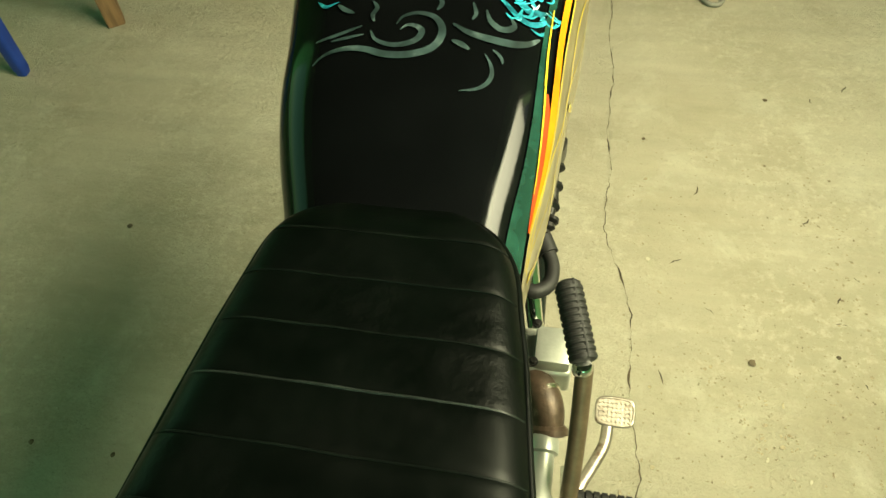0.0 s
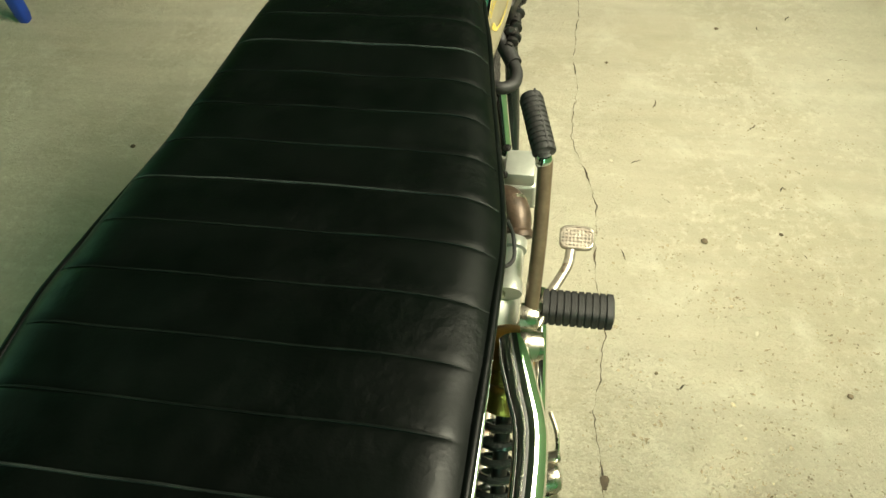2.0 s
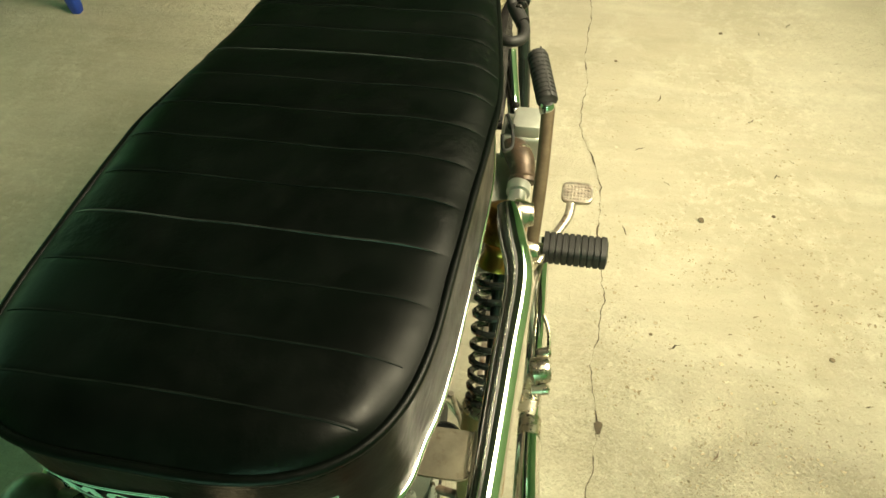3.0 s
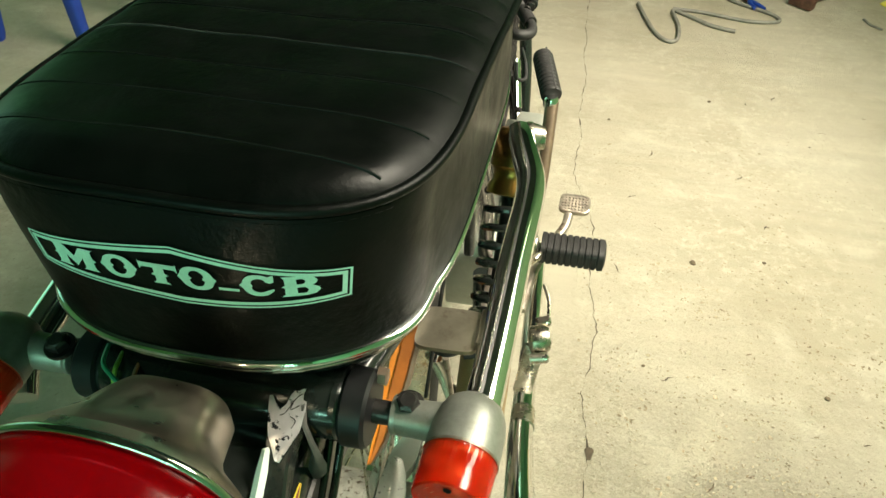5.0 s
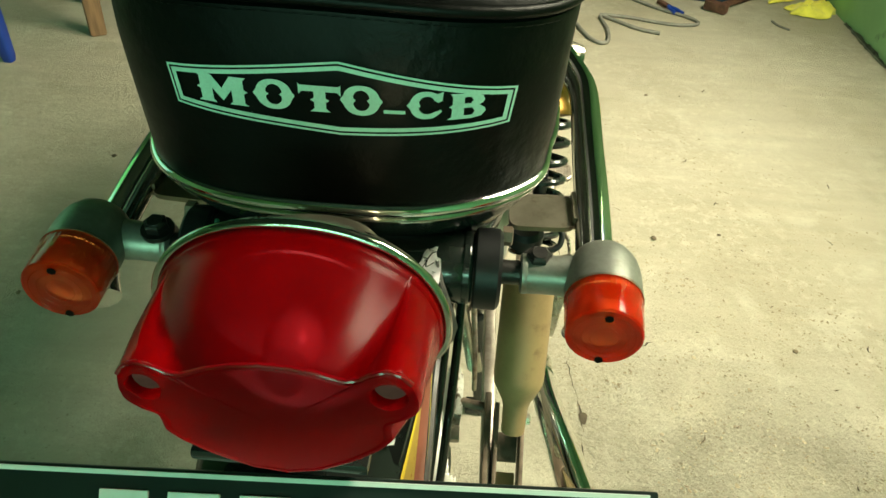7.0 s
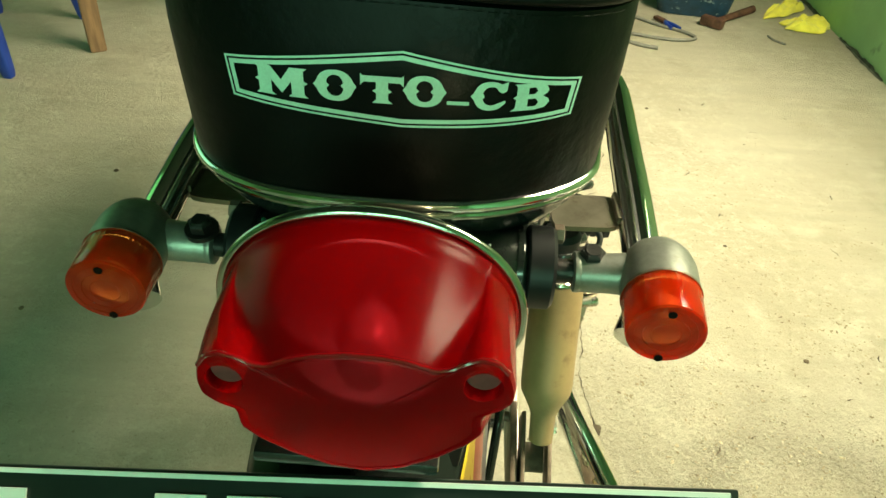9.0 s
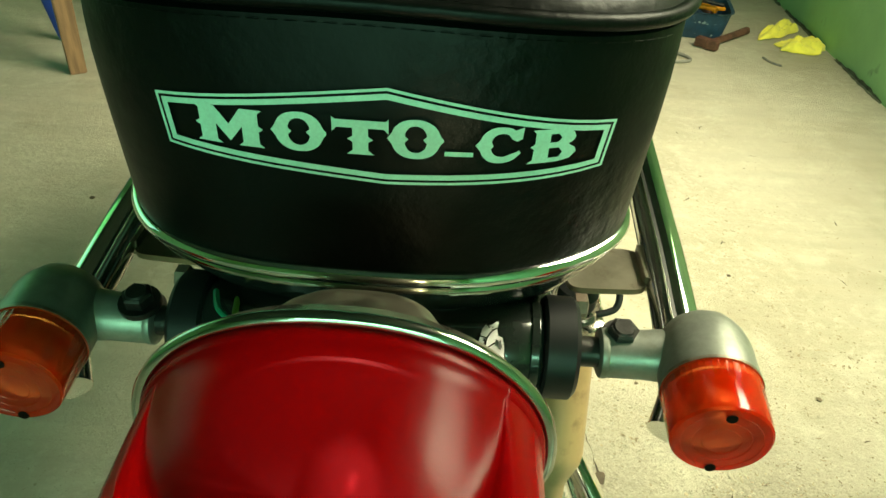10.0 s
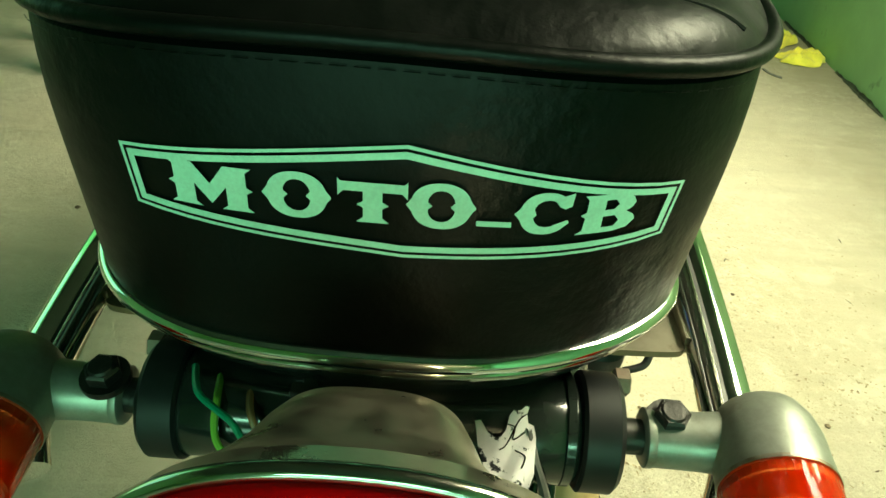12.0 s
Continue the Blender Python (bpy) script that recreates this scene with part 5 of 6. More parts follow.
def build_mudguard():
    rings = []
    for i in range(41):
        a = radians(35 + i * 3.2)
        R = guard_reach(35 + i * 3.2)
        o = GUARD + Vector((0, math.cos(a) * R, math.sin(a) * R))
        out = Vector((0, math.cos(a), math.sin(a)))
        row = []
        for k in range(13):
            t = radians(-90 + k * 15)
            row.append(o + Vector((math.sin(t) * 0.058, 0, 0)) + out * (math.cos(t) ** 0.7 * 0.030 - 0.030))
        for k in range(12, -1, -1):
            t = radians(-90 + k * 15)
            row.append(o + Vector((math.sin(t) * 0.056, 0, 0)) + out * (math.cos(t) ** 0.7 * 0.029 - 0.032))
        rings.append(row)
    guard = part("mudguard", loft(rings), BLACK_PAINT, bike, "glossy black rear mudguard")
    def flash(a0, a1, t0, t1, mat, name, label):
        rows = []
        for i in range(15):
            a = radians(a0 + (a1 - a0) * i / 14)
            R = guard_reach(math.degrees(a))
            out = Vector((0, math.cos(a), math.sin(a)))
            row = []
            for k in range(5):
                e0, e1 = t0[0] + (t0[1] - t0[0]) * i / 14, t1[0] + (t1[1] - t1[0]) * i / 14
                t = radians(e0 + (e1 - e0) * k / 4)
                row.append(GUARD + Vector((math.sin(t) * 0.0586, 0, 0)) + out * (R + max(0.0, math.cos(t)) ** 0.7 * 0.0306 - 0.030))
            rows.append(row)
        return part(name, loft(rows, closed=False), mat, guard, label)
    flash(108, 126, (72, 45), (73.5, 89), FADED_RED, "painted_flash", "faded red flash on the flank")
    flash(113, 126, (64.5, 45), (66, 66), OLD_GOLD, "painted_fade", "ochre fade in the flash")
    flash(108, 126, (70.5, 42), (72.5, 45), YELLOW, "painted_edge", "yellow edge line")
    flash(108, 117, (72.5, 87), (73.5, 89), YELLOW, "painted_edge", "yellow edge line")
    # grey inner wall below the rolled edge
    rows = []
    for i in range(19):
        a = radians(96 + i * 2.1)
        out = Vector((0, math.cos(a), math.sin(a)))
        R = guard_reach(96 + i * 2.1) - 0.030
        rows.append([GUARD + Vector((0.0592 + dx, 0, 0)) + out * (R - d) for dx, d in ((-0.0012, -0.001), (0.0010, 0.0), (0.0012, 0.024), (0.0004, 0.040), (-0.0020, 0.040))])
    part("guard_wall", loft(rows), OLD_STRAP, guard, "grey inner wall")
    for x in (0.0, 0.0068):
        part("stay", tube([(0.0595 + x, -0.006, 0.672), (0.0590 + x, -0.026, 0.648), (0.0575 + x, -0.0479, 0.620), (0.0545 + x, -0.060, 0.560), (0.0505 + x, -0.070, 0.500)], 0.0026, 10), BLACK_PAINT, guard, "thin black stay")


def build_wheel():
    seg, rows = 72, []
    prof = [(0.300, 0.0), (0.297, 0.018), (0.288, 0.034), (0.272, 0.044), (0.255, 0.042), (0.243, 0.034), (0.243, -0.034), (0.255, -0.042), (0.272, -0.044), (0.288, -0.034), (0.297, -0.018)]
    rings = [[WHEEL + Vector((h, math.cos(math.tau * k / seg) * r, math.sin(math.tau * k / seg) * r)) for r, h in prof] for k in range(seg + 1)]
    bm = loft(rings, cap=(False, False))
    bmesh.ops.remove_doubles(bm, verts=bm.verts, dist=1e-6)
    for k in range(seg):
        a = math.tau * (k + 0.5) / seg
        for sgn in (-1, 1):
            p = WHEEL + Vector((sgn * 0.018, math.cos(a) * 0.2985, math.sin(a) * 0.2985))
            block((0.024, 0.012, 0.006), p, turned(x=math.degrees(a) - 90, z=0), 0.0, bm)
    wheel = part("rear_wheel", bm, RUBBER, bike, "rear wheel with black tyre and wire spokes")
    prof = [(0.246, 0.036), (0.238, 0.038), (0.232, 0.028), (0.228, 0.0), (0.232, -0.028), (0.238, -0.038), (0.246, -0.036)]
    rings = [[WHEEL + Vector((h, math.cos(math.tau * k / seg) * r, math.sin(math.tau * k / seg) * r)) for r, h in prof] for k in range(seg + 1)]
    bm = loft(rings, closed=False)
    part("rim", bm, DULL_CHROME, wheel, "chromed steel rim")
    hub = lathe(WHEEL - Vector((0.05, 0, 0)), (1, 0, 0), [(0, 0.03), (0.002, 0.06), (0.02, 0.065), (0.03, 0.045), (0.07, 0.045), (0.08, 0.030), (0.098, 0.030), (0.106, 0.026), (0.112, 0.020)], 40)
    part("hub", hub, CAST, wheel, "cast aluminium drum hub")
    for k in range(36):
        a = math.tau * k / 36
        b = a + (0.35 if k % 2 else -0.35)
        sx = 0.03 if (k // 2) % 2 else -0.03
        part("spoke", tube([WHEEL + Vector((sx, math.cos(a) * 0.06, math.sin(a) * 0.06)), WHEEL + Vector((sx * 0.2, math.cos(b) * 0.231, math.sin(b) * 0.231))], 0.0014, 6, smooth=False), DULL_CHROME, wheel)


def build_swing_arm():
    b = bmesh.new()
    for s in (-1, 1):
        bar_between((CX + s * 0.1085, 0.02, 0.318), (CX + s * 0.098, 0.52, 0.35), 0.013, 0.034, 0.004, b)
    arm = part("swing_arm", b, STEEL, bike, "brown-stained steel swing arm")
    # tall cast brake panel and its lever
    rings = []
    for x, g in ((0.044, 0.0), (0.047, 0.004), (0.064, 0.004), (0.068, 0.0), (0.070, -0.012)):
        row = []
        for i in range(40):
            a = math.tau * i / 40
            r = 0.024 + g + 0.004 * max(0, math.cos(a - 1.75)) ** 3
            row.append(WHEEL + Vector((x, math.cos(a) * r, math.sin(a) * r)))
        rings.append(row)
    panel = part("brake_panel", loft(rings), CAST, bike, "pitted cast aluminium brake panel")
    # arched cast fin on the panel, its pitted flank, and the web that runs down from it
    def over(y):
        return 0.3433 + 0.412 * (y - 0.0783)
    def fin(rows, drop, depth, ridge=None):
        rings = []
        for y, xl, xr in rows:
            ring = []
            for k in range(11):
                u = k / 10
                fall = 0.007 * (1 - u) ** 2 if ridge is None else 0.005 * max(0, 1 - u / ridge) ** 1.2 + 0.004 * max(0, (u - ridge) / (1 - ridge))
                ring.append((xl + (xr - xl) * u, y, over(y) - drop - fall))
            low = ring[-1][2]
            ring += [(xr - 0.0008, y, low - depth * 0.5), (xr - 0.002, y, low - depth), (xl, y, ring[0][2] - depth)]
            rings.append(ring)
        return loft(rings)
    part("cast_fin", fin([(0.1934, 0.0586, 0.0650), (0.1888, 0.0517, 0.0655), (0.1797, 0.0438, 0.0655), (0.1683, 0.0369, 0.0650), (0.1580, 0.0335, 0.0640), (0.1500, 0.0322, 0.0600), (0.1440, 0.0316, 0.0560)], 0.0, 0.020), SMOOTH_CAST, panel, "smooth grey cast fin")
    part("fin_flank", fin([(0.1925, 0.0620, 0.0690), (0.1888, 0.0628, 0.0722), (0.1797, 0.0636, 0.0732), (0.1683, 0.0640, 0.0737), (0.1580, 0.0636, 0.0740), (0.1515, 0.0630, 0.0738), (0.1485, 0.0620, 0.0730)], 0.0016, 0.024, 0.35), CAST, panel, "pitted cast flank")
    part("cast_web", fin([(0.1560, 0.0345, 0.0500), (0.1432, 0.0329, 0.0570), (0.1318, 0.0312, 0.0600), (0.1136, 0.0301, 0.0626), (0.0897, 0.0289, 0.0666), (0.0612, 0.0284, 0.0683), (0.0270, 0.0284, 0.0683), (-0.0072, 0.0284, 0.0677)], -0.0040, 0.026, 0.55), POLISHED, panel, "polished cast web")
    part("cast_foot", block((0.0150, 0.0150, 0.016), (0.0655, 0.1345, 0.3560), turned(x=22), 0.002), STEEL, panel)
    part("cross_bar", tube([(0.0725, 0.080, 0.3385), (0.0990, 0.080, 0.3385)], 0.0062, 12), BROWN_STEEL, panel)
    part("cast_lug", block((0.0190, 0.0260, 0.016), (0.0640, 0.0800, 0.3420), turned(x=22), 0.003), CAST, panel, "pitted lug")
    part("hub_rib", fin([(0.1729, 0.0210, 0.0289), (0.1501, 0.0187, 0.0284), (0.1182, 0.0153, 0.0272), (0.0726, 0.0130, 0.0261), (0.0042, 0.0130, 0.0255)], 0.010, 0.03), CAST, panel)
    part("brake_rod", tube([(0.0631, 0.2094, 0.414), (0.0645, 0.2664, 0.4801), (0.0654, 0.3006, 0.52)], 0.0022, 8), GREASY, panel)
    part("rod_nut", lathe((0.0631, 0.1877, 0.3706), (0.0, 0.45, 1), [(0, 0.0064), (0.006, 0.0070), (0.012, 0.0066), (0.016, 0.0070), (0.019, 0.0045)], 16), CAST, panel)
    part("cross_pin", tube([(0.0711, 0.1649, 0.3695), (0.0996, 0.1615, 0.3672)], 0.0052, 12), BROWN_STEEL, panel)
    part("axle_plate", bar_between((0.0991, 0.1706, 0.3741), (0.1013, 0.0156, 0.3114), 0.0065, 0.036, 0.0015), BROWN_STEEL, panel, "rust-brown axle plate")
    part("torque_arm", tube([(0.064, 0.2436, 0.4402), (0.068, 0.2618, 0.4003), (0.0771, 0.2743, 0.3433), (0.0862, 0.2835, 0.2863)], 0.0098, 14, flat=0.6), OLD_CHROME, panel, "bright flat torque arm")
    part("thin_strut", tube([(0.0768, 0.2493, 0.4345), (0.0831, 0.255, 0.3547), (0.0871, 0.2607, 0.2749)], 0.0030, 10), STEEL, panel)
    cap = part("rubber_cap", lathe((0.1065, 0.105, 0.632), (0, 0, 1), [(0, 0.011), (0.002, 0.0135), (0.010, 0.0140), (0.014, 0.011), (0.0145, 0.004)], 24), RUBBER_DISC, bike, "round black rubber cap")
    part("hose_loop", tube([(0.116, 0.108, 0.641), (0.126, 0.110, 0.645), (0.133, 0.106, 0.642), (0.131, 0.100, 0.634), (0.120, 0.098, 0.630)], 0.0022, 10), RUBBER, cap)


def build_exhaust():
    pts = [(0.150, 0.62, 0.272), (0.157, 0.48, 0.266), (0.162, 0.36, 0.276), (0.1663, 0.25, 0.305), (0.1780, 0.10, 0.372), (0.1900, -0.06, 0.447)]
    pipe = part("exhaust", tube(pts, lambda t: 0.0125 + 0.0045 * min(1, max(0, (t - 0.35) / 0.45)), 24), CHROME, bike, "long polished chrome silencer")
    part("tip", tube([(0.1897, -0.056, 0.4451), (0.1911, -0.075, 0.4540)], 0.0180, 24), DULL_CHROME, pipe)
    part("clamp", tube([(0.1645, 0.300, 0.2905), (0.1655, 0.272, 0.2985)], 0.0150, 24), DULL_CHROME, pipe, "polished clamp")


def build_passenger_peg():
    b = lathe((0.160, 0.285, 0.443), (1, 0.25, 0.1), [(0, 0.010), (0.003, 0.015), (0.016, 0.016), (0.022, 0.013), (0.024, 0.006)], 10)
    lathe((0.166, 0.304, 0.451), (1, 0.2, 0.3), [(0, 0.006), (0.014, 0.006), (0.016, 0.004)], 14, b)
    lathe((0.164, 0.266, 0.436), (1, 0.2, 0.1), [(0, 0.006), (0.018, 0.0065), (0.020, 0.004)], 14, b)
    peg = part("folded_footpeg", b, DULL_CHROME, bike, "folded chrome passenger footpeg")
    part("peg_arm", bar_between((0.168, 0.285, 0.435), (0.160, 0.275, 0.365), 0.022, 0.006, 0.002), DULL_CHROME, peg)
    part("peg_wire", tube([(0.168, 0.345, 0.47), (0.176, 0.325, 0.465), (0.178, 0.305, 0.455)], 0.0022, 8), DULL_CHROME, peg)


# -- controls on the right --
def build_kick_starter():
    a, b = Vector((0.140, 0.505, 0.390)), Vector((0.1435, 0.629, 0.535))
    lever = part("kick_starter", tube([a, a.lerp(b, 0.5) + Vector((0.002, 0, 0)), b], 0.0090, 16, flat=0.8), TARNISH, bike, "tarnished kick starter lever")
    part("knuckle", lathe(b - Vector((0.002, 0, 0.010)), (0, 0, 1), [(0, 0.008), (0.004, 0.0105), (0.014, 0.0105), (0.018, 0.008), (0.0185, 0.004)], 20), CHROME, lever, "bright pivot pin")
    p, q = Vector((0.142, 0.632, 0.540)), Vector((0.1195, 0.708, 0.560))
    d = q - p
    L = d.length
    prof = [(0, 0.008), (0.002, 0.0135)]
    for i in range(11):
        h = 0.004 + (L - 0.012) * i / 10
        prof += [(h, 0.0145), (h + 0.0030, 0.0145), (h + 0.0036, 0.0132), (h + 0.0056, 0.0132)]
    prof += [(L, 0.0130), (L + 0.003, 0.009), (L + 0.004, 0.002)]
    part("kick_rubber", lathe(p, d, prof, 24), RUBBER, lever, "ribbed black rubber")
    part("moulding_line", bar_between(p + Vector((0.004, 0, 0.0135)), q + Vector((0.004, 0, 0.0125)), 0.0026, 0.0022, 0.0005), RUBBER, lever)
    part("boss", lathe((0.128, 0.505, 0.385), (1, 0, 0), [(0, 0.018), (0.012, 0.018), (0.022, 0.014), (0.024, 0.008)], 24), DULL_CHROME, lever)


def build_footpeg():
    rings = []
    def ring(x, h, v):
        return [(x, 0.548 + math.copysign(abs(math.cos(a)) ** 0.55, math.cos(a)) * h, 0.345 + math.copysign(abs(math.sin(a)) ** 0.55, math.sin(a)) * v) for a in [math.tau * k / 28 for k in range(28)]]
    rings.append(ring(0.1545, 0.012, 0.009))
    for i in range(9):
        x = 0.155 + i * 0.0090
        rings += [ring(x, 0.0200, 0.0160), ring(x + 0.0005, 0.0218, 0.0178), ring(x + 0.0066, 0.0218, 0.0178), ring(x + 0.0071, 0.0200, 0.0160), ring(x + 0.0089, 0.0200, 0.0160)]
    rings += [ring(0.2365, 0.0222, 0.0182), ring(0.2440, 0.0215, 0.0175), ring(0.2462, 0.0150, 0.0120)]
    bm = loft(rings)
    peg = part("footpeg", bm, RUBBER, bike, "ribbed black rubber footpeg")
    part("peg_bracket", bar_between((0.128, 0.500, 0.352), (0.158, 0.545, 0.345), 0.022, 0.016, 0.003), DULL_CHROME, peg)
    part("peg_bolt", bolt_head((0.136, 0.506, 0.359), (0.1, 0, 1), 0.0062, 0.006), CHROME, peg, "bright bolt head")
    part("peg_spring", tube([(0.150, 0.512, 0.352), (0.156, 0.528, 0.352), (0.158, 0.55, 0.350)], 0.003, 8), DULL_CHROME, peg)


def build_brake_pedal():
    o, rot = Vector((0.1965, 0.680, 0.326)), turned(x=14)
    pad = bmesh.new()
    loft([[o + rot @ Vector((math.copysign(abs(math.cos(a)) ** 0.5, math.cos(a)) * (0.0245 - g), math.copysign(abs(math.sin(a)) ** 0.5, math.sin(a)) * (0.0185 - g), h)) for a in [math.tau * k / 36 for k in range(36)]] for h, g in ((-0.004, 0.002), (-0.003, 0.0), (0.0032, 0.0), (0.0042, 0.0012), (0.0042, 0.0028), (0.0034, 0.0034))], bm=pad)
    for i in range(8):
        for j in range(5):
            p = o + rot @ Vector((-0.0185 + i * 0.0053, -0.0115 + j * 0.0056, 0.0040))
            block((0.0034, 0.0034, 0.0022), p, rot @ turned(z=45), 0.0, pad)
    ob = part("brake_pedal", pad, STEEL, bike, "chequered steel brake pedal")
    part("pedal_arm", tube([(0.189, 0.664, 0.320), (0.186, 0.640, 0.314), (0.172, 0.610, 0.308), (0.158, 0.580, 0.304), (0.145, 0.52, 0.300), (0.140, 0.46, 0.30)], 0.0072, 12, flat=0.7), STEEL, ob)


def build_engine():
    rings = []
    for x, g in ((0.03, 0.0), (0.095, 0.0), (0.112, -0.004), (0.122, -0.014), (0.126, -0.030)):
        row = []
        for i in range(48):
            a = math.tau * i / 48
            c, s = math.cos(a), math.sin(a)
            row.append((x + CX, 0.600 + math.copysign(abs(c) ** 0.6, c) * (0.115 + g), 0.315 + math.copysign(abs(s) ** 0.6, s) * (0.085 + g)))
        rings.append(row)
    eng = part("engine_case", loft(rings), SMOOTH_CAST, bike, "bare cast aluminium engine case")
    b = block((0.060, 0.056, 0.045), (0.105, 0.690, 0.425), None, 0.007, segments=3)
    block((0.040, 0.046, 0.03), (0.112, 0.688, 0.452), None, 0.006, b)
    part("case_cover", b, SMOOTH_CAST, eng, "squared cast cover with two screws")
    part("cover_screw", bolt_head((0.092, 0.712, 0.467), (0, 0, 1), 0.0035, 0.003), GREASY, eng)
    part("cover_screw", bolt_head((0.092, 0.664, 0.467), (0, 0, 1), 0.0035, 0.003), GREASY, eng)
    b = tube([(0.092, 0.664, 0.428), (0.102, 0.648, 0.432), (0.112, 0.628, 0.428), (0.116, 0.606, 0.414)], lambda t: 0.016 + 0.004 * math.sin(math.pi * t), 18)
    lathe((0.116, 0.610, 0.418), (0.1, -1, -0.6), [(-0.004, 0.018), (0.0, 0.0215), (0.006, 0.0215), (0.008, 0.017)], 20, b)
    part("breather", b, ELBOW, eng, "grimy brown steel elbow")
    part("hose_band", lathe((0.104, 0.646, 0.431), (0.5, -0.8, -0.05), [(0, 0.0195), (0.001, 0.0205), (0.006, 0.0205), (0.007, 0.0195)], 20), DULL_CHROME, eng)
    part("cover_rib", lathe((0.112, 0.60, 0.418), (0, -1, -0.1), [(0, 0.014), (0.004, 0.017), (0.018, 0.017), (0.02, 0.013), (0.06, 0.013), (0.064, 0.016), (0.08, 0.016)], 24), SMOOTH_CAST, eng)
    part("cable_drum", lathe((0.100, 0.515, 0.41), (0, 1, 0.2), [(0, 0.008), (0.03, 0.008)], 16), DULL_CHROME, eng)
    # barrel under the tank
    barrel = part("finned_barrel", block((0.10, 0.09, 0.16), (CX, 0.77, 0.50), turned(x=18), 0.01), GREASY, bike, "dark finned cylinder barrel")
    for i in range(9):
        part("fin", block((0.15, 0.13, 0.003), (CX, 0.77, 0.44 + i * 0.016), turned(x=18), 0.001), GREASY, barrel)



def build_frame():
    b = tube([(CX, 1.0, 0.66), (CX, 0.7, 0.64), (CX, 0.5, 0.65)], 0.02, 16)
    for s in (-1, 1):
        tube([(CX + s * 0.03, 0.6, 0.645), (CX + s * 0.085, 0.48, 0.685), (CX + s * 0.092, 0.30, 0.690), (CX + s * 0.088, 0.12, 0.692), (CX + s * 0.070, 0.02, 0.690)], 0.0115, 14, bm=b)
        tube([(CX + s * 0.09, 0.30, 0.688), (CX + s * 0.09, 0.42, 0.52), (CX + s * 0.085, 0.50, 0.36)], 0.0115, 14, bm=b)
        tube([(CX + s * 0.05, 1.0, 0.62), (CX + s * 0.08, 0.97, 0.40), (CX + s * 0.09, 0.86, 0.20), (CX + s * 0.09, 0.50, 0.18), (CX + s * 0.085, 0.46, 0.36)], 0.0115, 14, bm=b)
    part("bike_frame", b, BLACK_PAINT, bike, "black tubular frame")
    for s in (-1, 1):
        part("side_cover", block((0.012, 0.16, 0.16), (CX + s * 0.082, 0.44, 0.56), turned(x=0), 0.005, segments=3), BLACK_PAINT, bike, "black side cover")
        b = tube([(CX + s * 0.09, 0.46, 0.20), (CX + s * 0.10, 0.455, 0.10), (CX + s * 0.108, 0.45, 0.012)], 0.011, 14)
        block((0.05, 0.03, 0.010), (CX + s * 0.109, 0.448, 0.006), None, 0.003, b)
        part("stand_leg", b, BLACK_PAINT, bike, "black centre stand leg")
    part("chrome_strut", tube([(0.072, 0.800, 0.500), (0.083, 0.755, 0.450), (0.094, 0.712, 0.412)], 0.010, 14), CHROME, bike, "bright chrome strut")
    part("fuel_hose", tube([(0.070, 0.790, 0.640), (0.080, 0.742, 0.612), (0.092, 0.722, 0.606), (0.102, 0.700, 0.603), (0.101, 0.676, 0.605), (0.088, 0.664, 0.608), (0.074, 0.672, 0.606), (0.060, 0.69, 0.60)], 0.0072, 12), RUBBER, bike, "bent black rubber hose")
    part("hose_clip", tube([(0.084, 0.738, 0.611), (0.098, 0.712, 0.604)], 0.0098, 12), RUBBER, bike, "thick hose sleeve")
    loom = part("wiring_loom", tube([(0.090, 0.728, 0.615), (0.096, 0.765, 0.620), (0.093, 0.800, 0.627), (0.090, 0.835, 0.632)], 0.0055, 10), GREASY, bike, "black taped wiring")
    for k in range(12):
        t = k / 11
        c = Vector((0.094 + 0.004 * math.sin(k * 2.3), 0.735 + 0.085 * t, 0.617 + 0.012 * t))
        part("tape_lump", lathe(c, (0.2 * math.sin(k * 1.9), 1, 0.2 * math.cos(k * 1.3)), [(-0.004, 0.004), (-0.002, 0.0075), (0.002, 0.0072), (0.004, 0.0045)], 10), GREASY, loom)
    part("fuel_tap", block((0.026, 0.07, 0.03), (0.086, 0.800, 0.632), turned(z=-12), 0.006, segments=3), GREASY, bike, "grimy fuel tap")
    part("cord", tube([(0.119, 0.372, 0.735), (0.124, 0.368, 0.722), (0.126, 0.352, 0.716), (0.120, 0.340, 0.722), (0.118, 0.345, 0.735)], 0.0016, 8), RUBBER, bike, "knotted black cord")
    # painted skirt of the mudguard, deep behind the tail tube
    line = [(0.0400, 0.107, 0.437), (0.0415, 0.125, 0.452), (0.0435, 0.170, 0.488), (0.0475, 0.220, 0.520), (0.0525, 0.270, 0.545)]
    for name, x0, x1, mat, label in (("skirt", -0.009, -0.002, BRIGHT_ORANGE, "orange painted mudguard skirt"), ("skirt_shade", -0.002, 0.011, BURNT_ORANGE, "burnt orange skirt edge"), ("skirt_rim", 0.011, 0.0145, BROWN_STEEL, "brown steel rim")):
        rows = []
        for i, (x, y, z) in enumerate(line):
            k = (0.15, 0.55, 1, 1, 1)[i]
            l, r = x - 0.009 + (x0 + 0.009) * k, x - 0.009 + (x1 + 0.009) * k
            rows.append([(l, y, z + 0.002), (r, y + 0.002, z), (r, y + 0.004, z - 0.004), (l, y + 0.004, z - 0.004)])
        part(name, loft(rows), mat, bike, label)


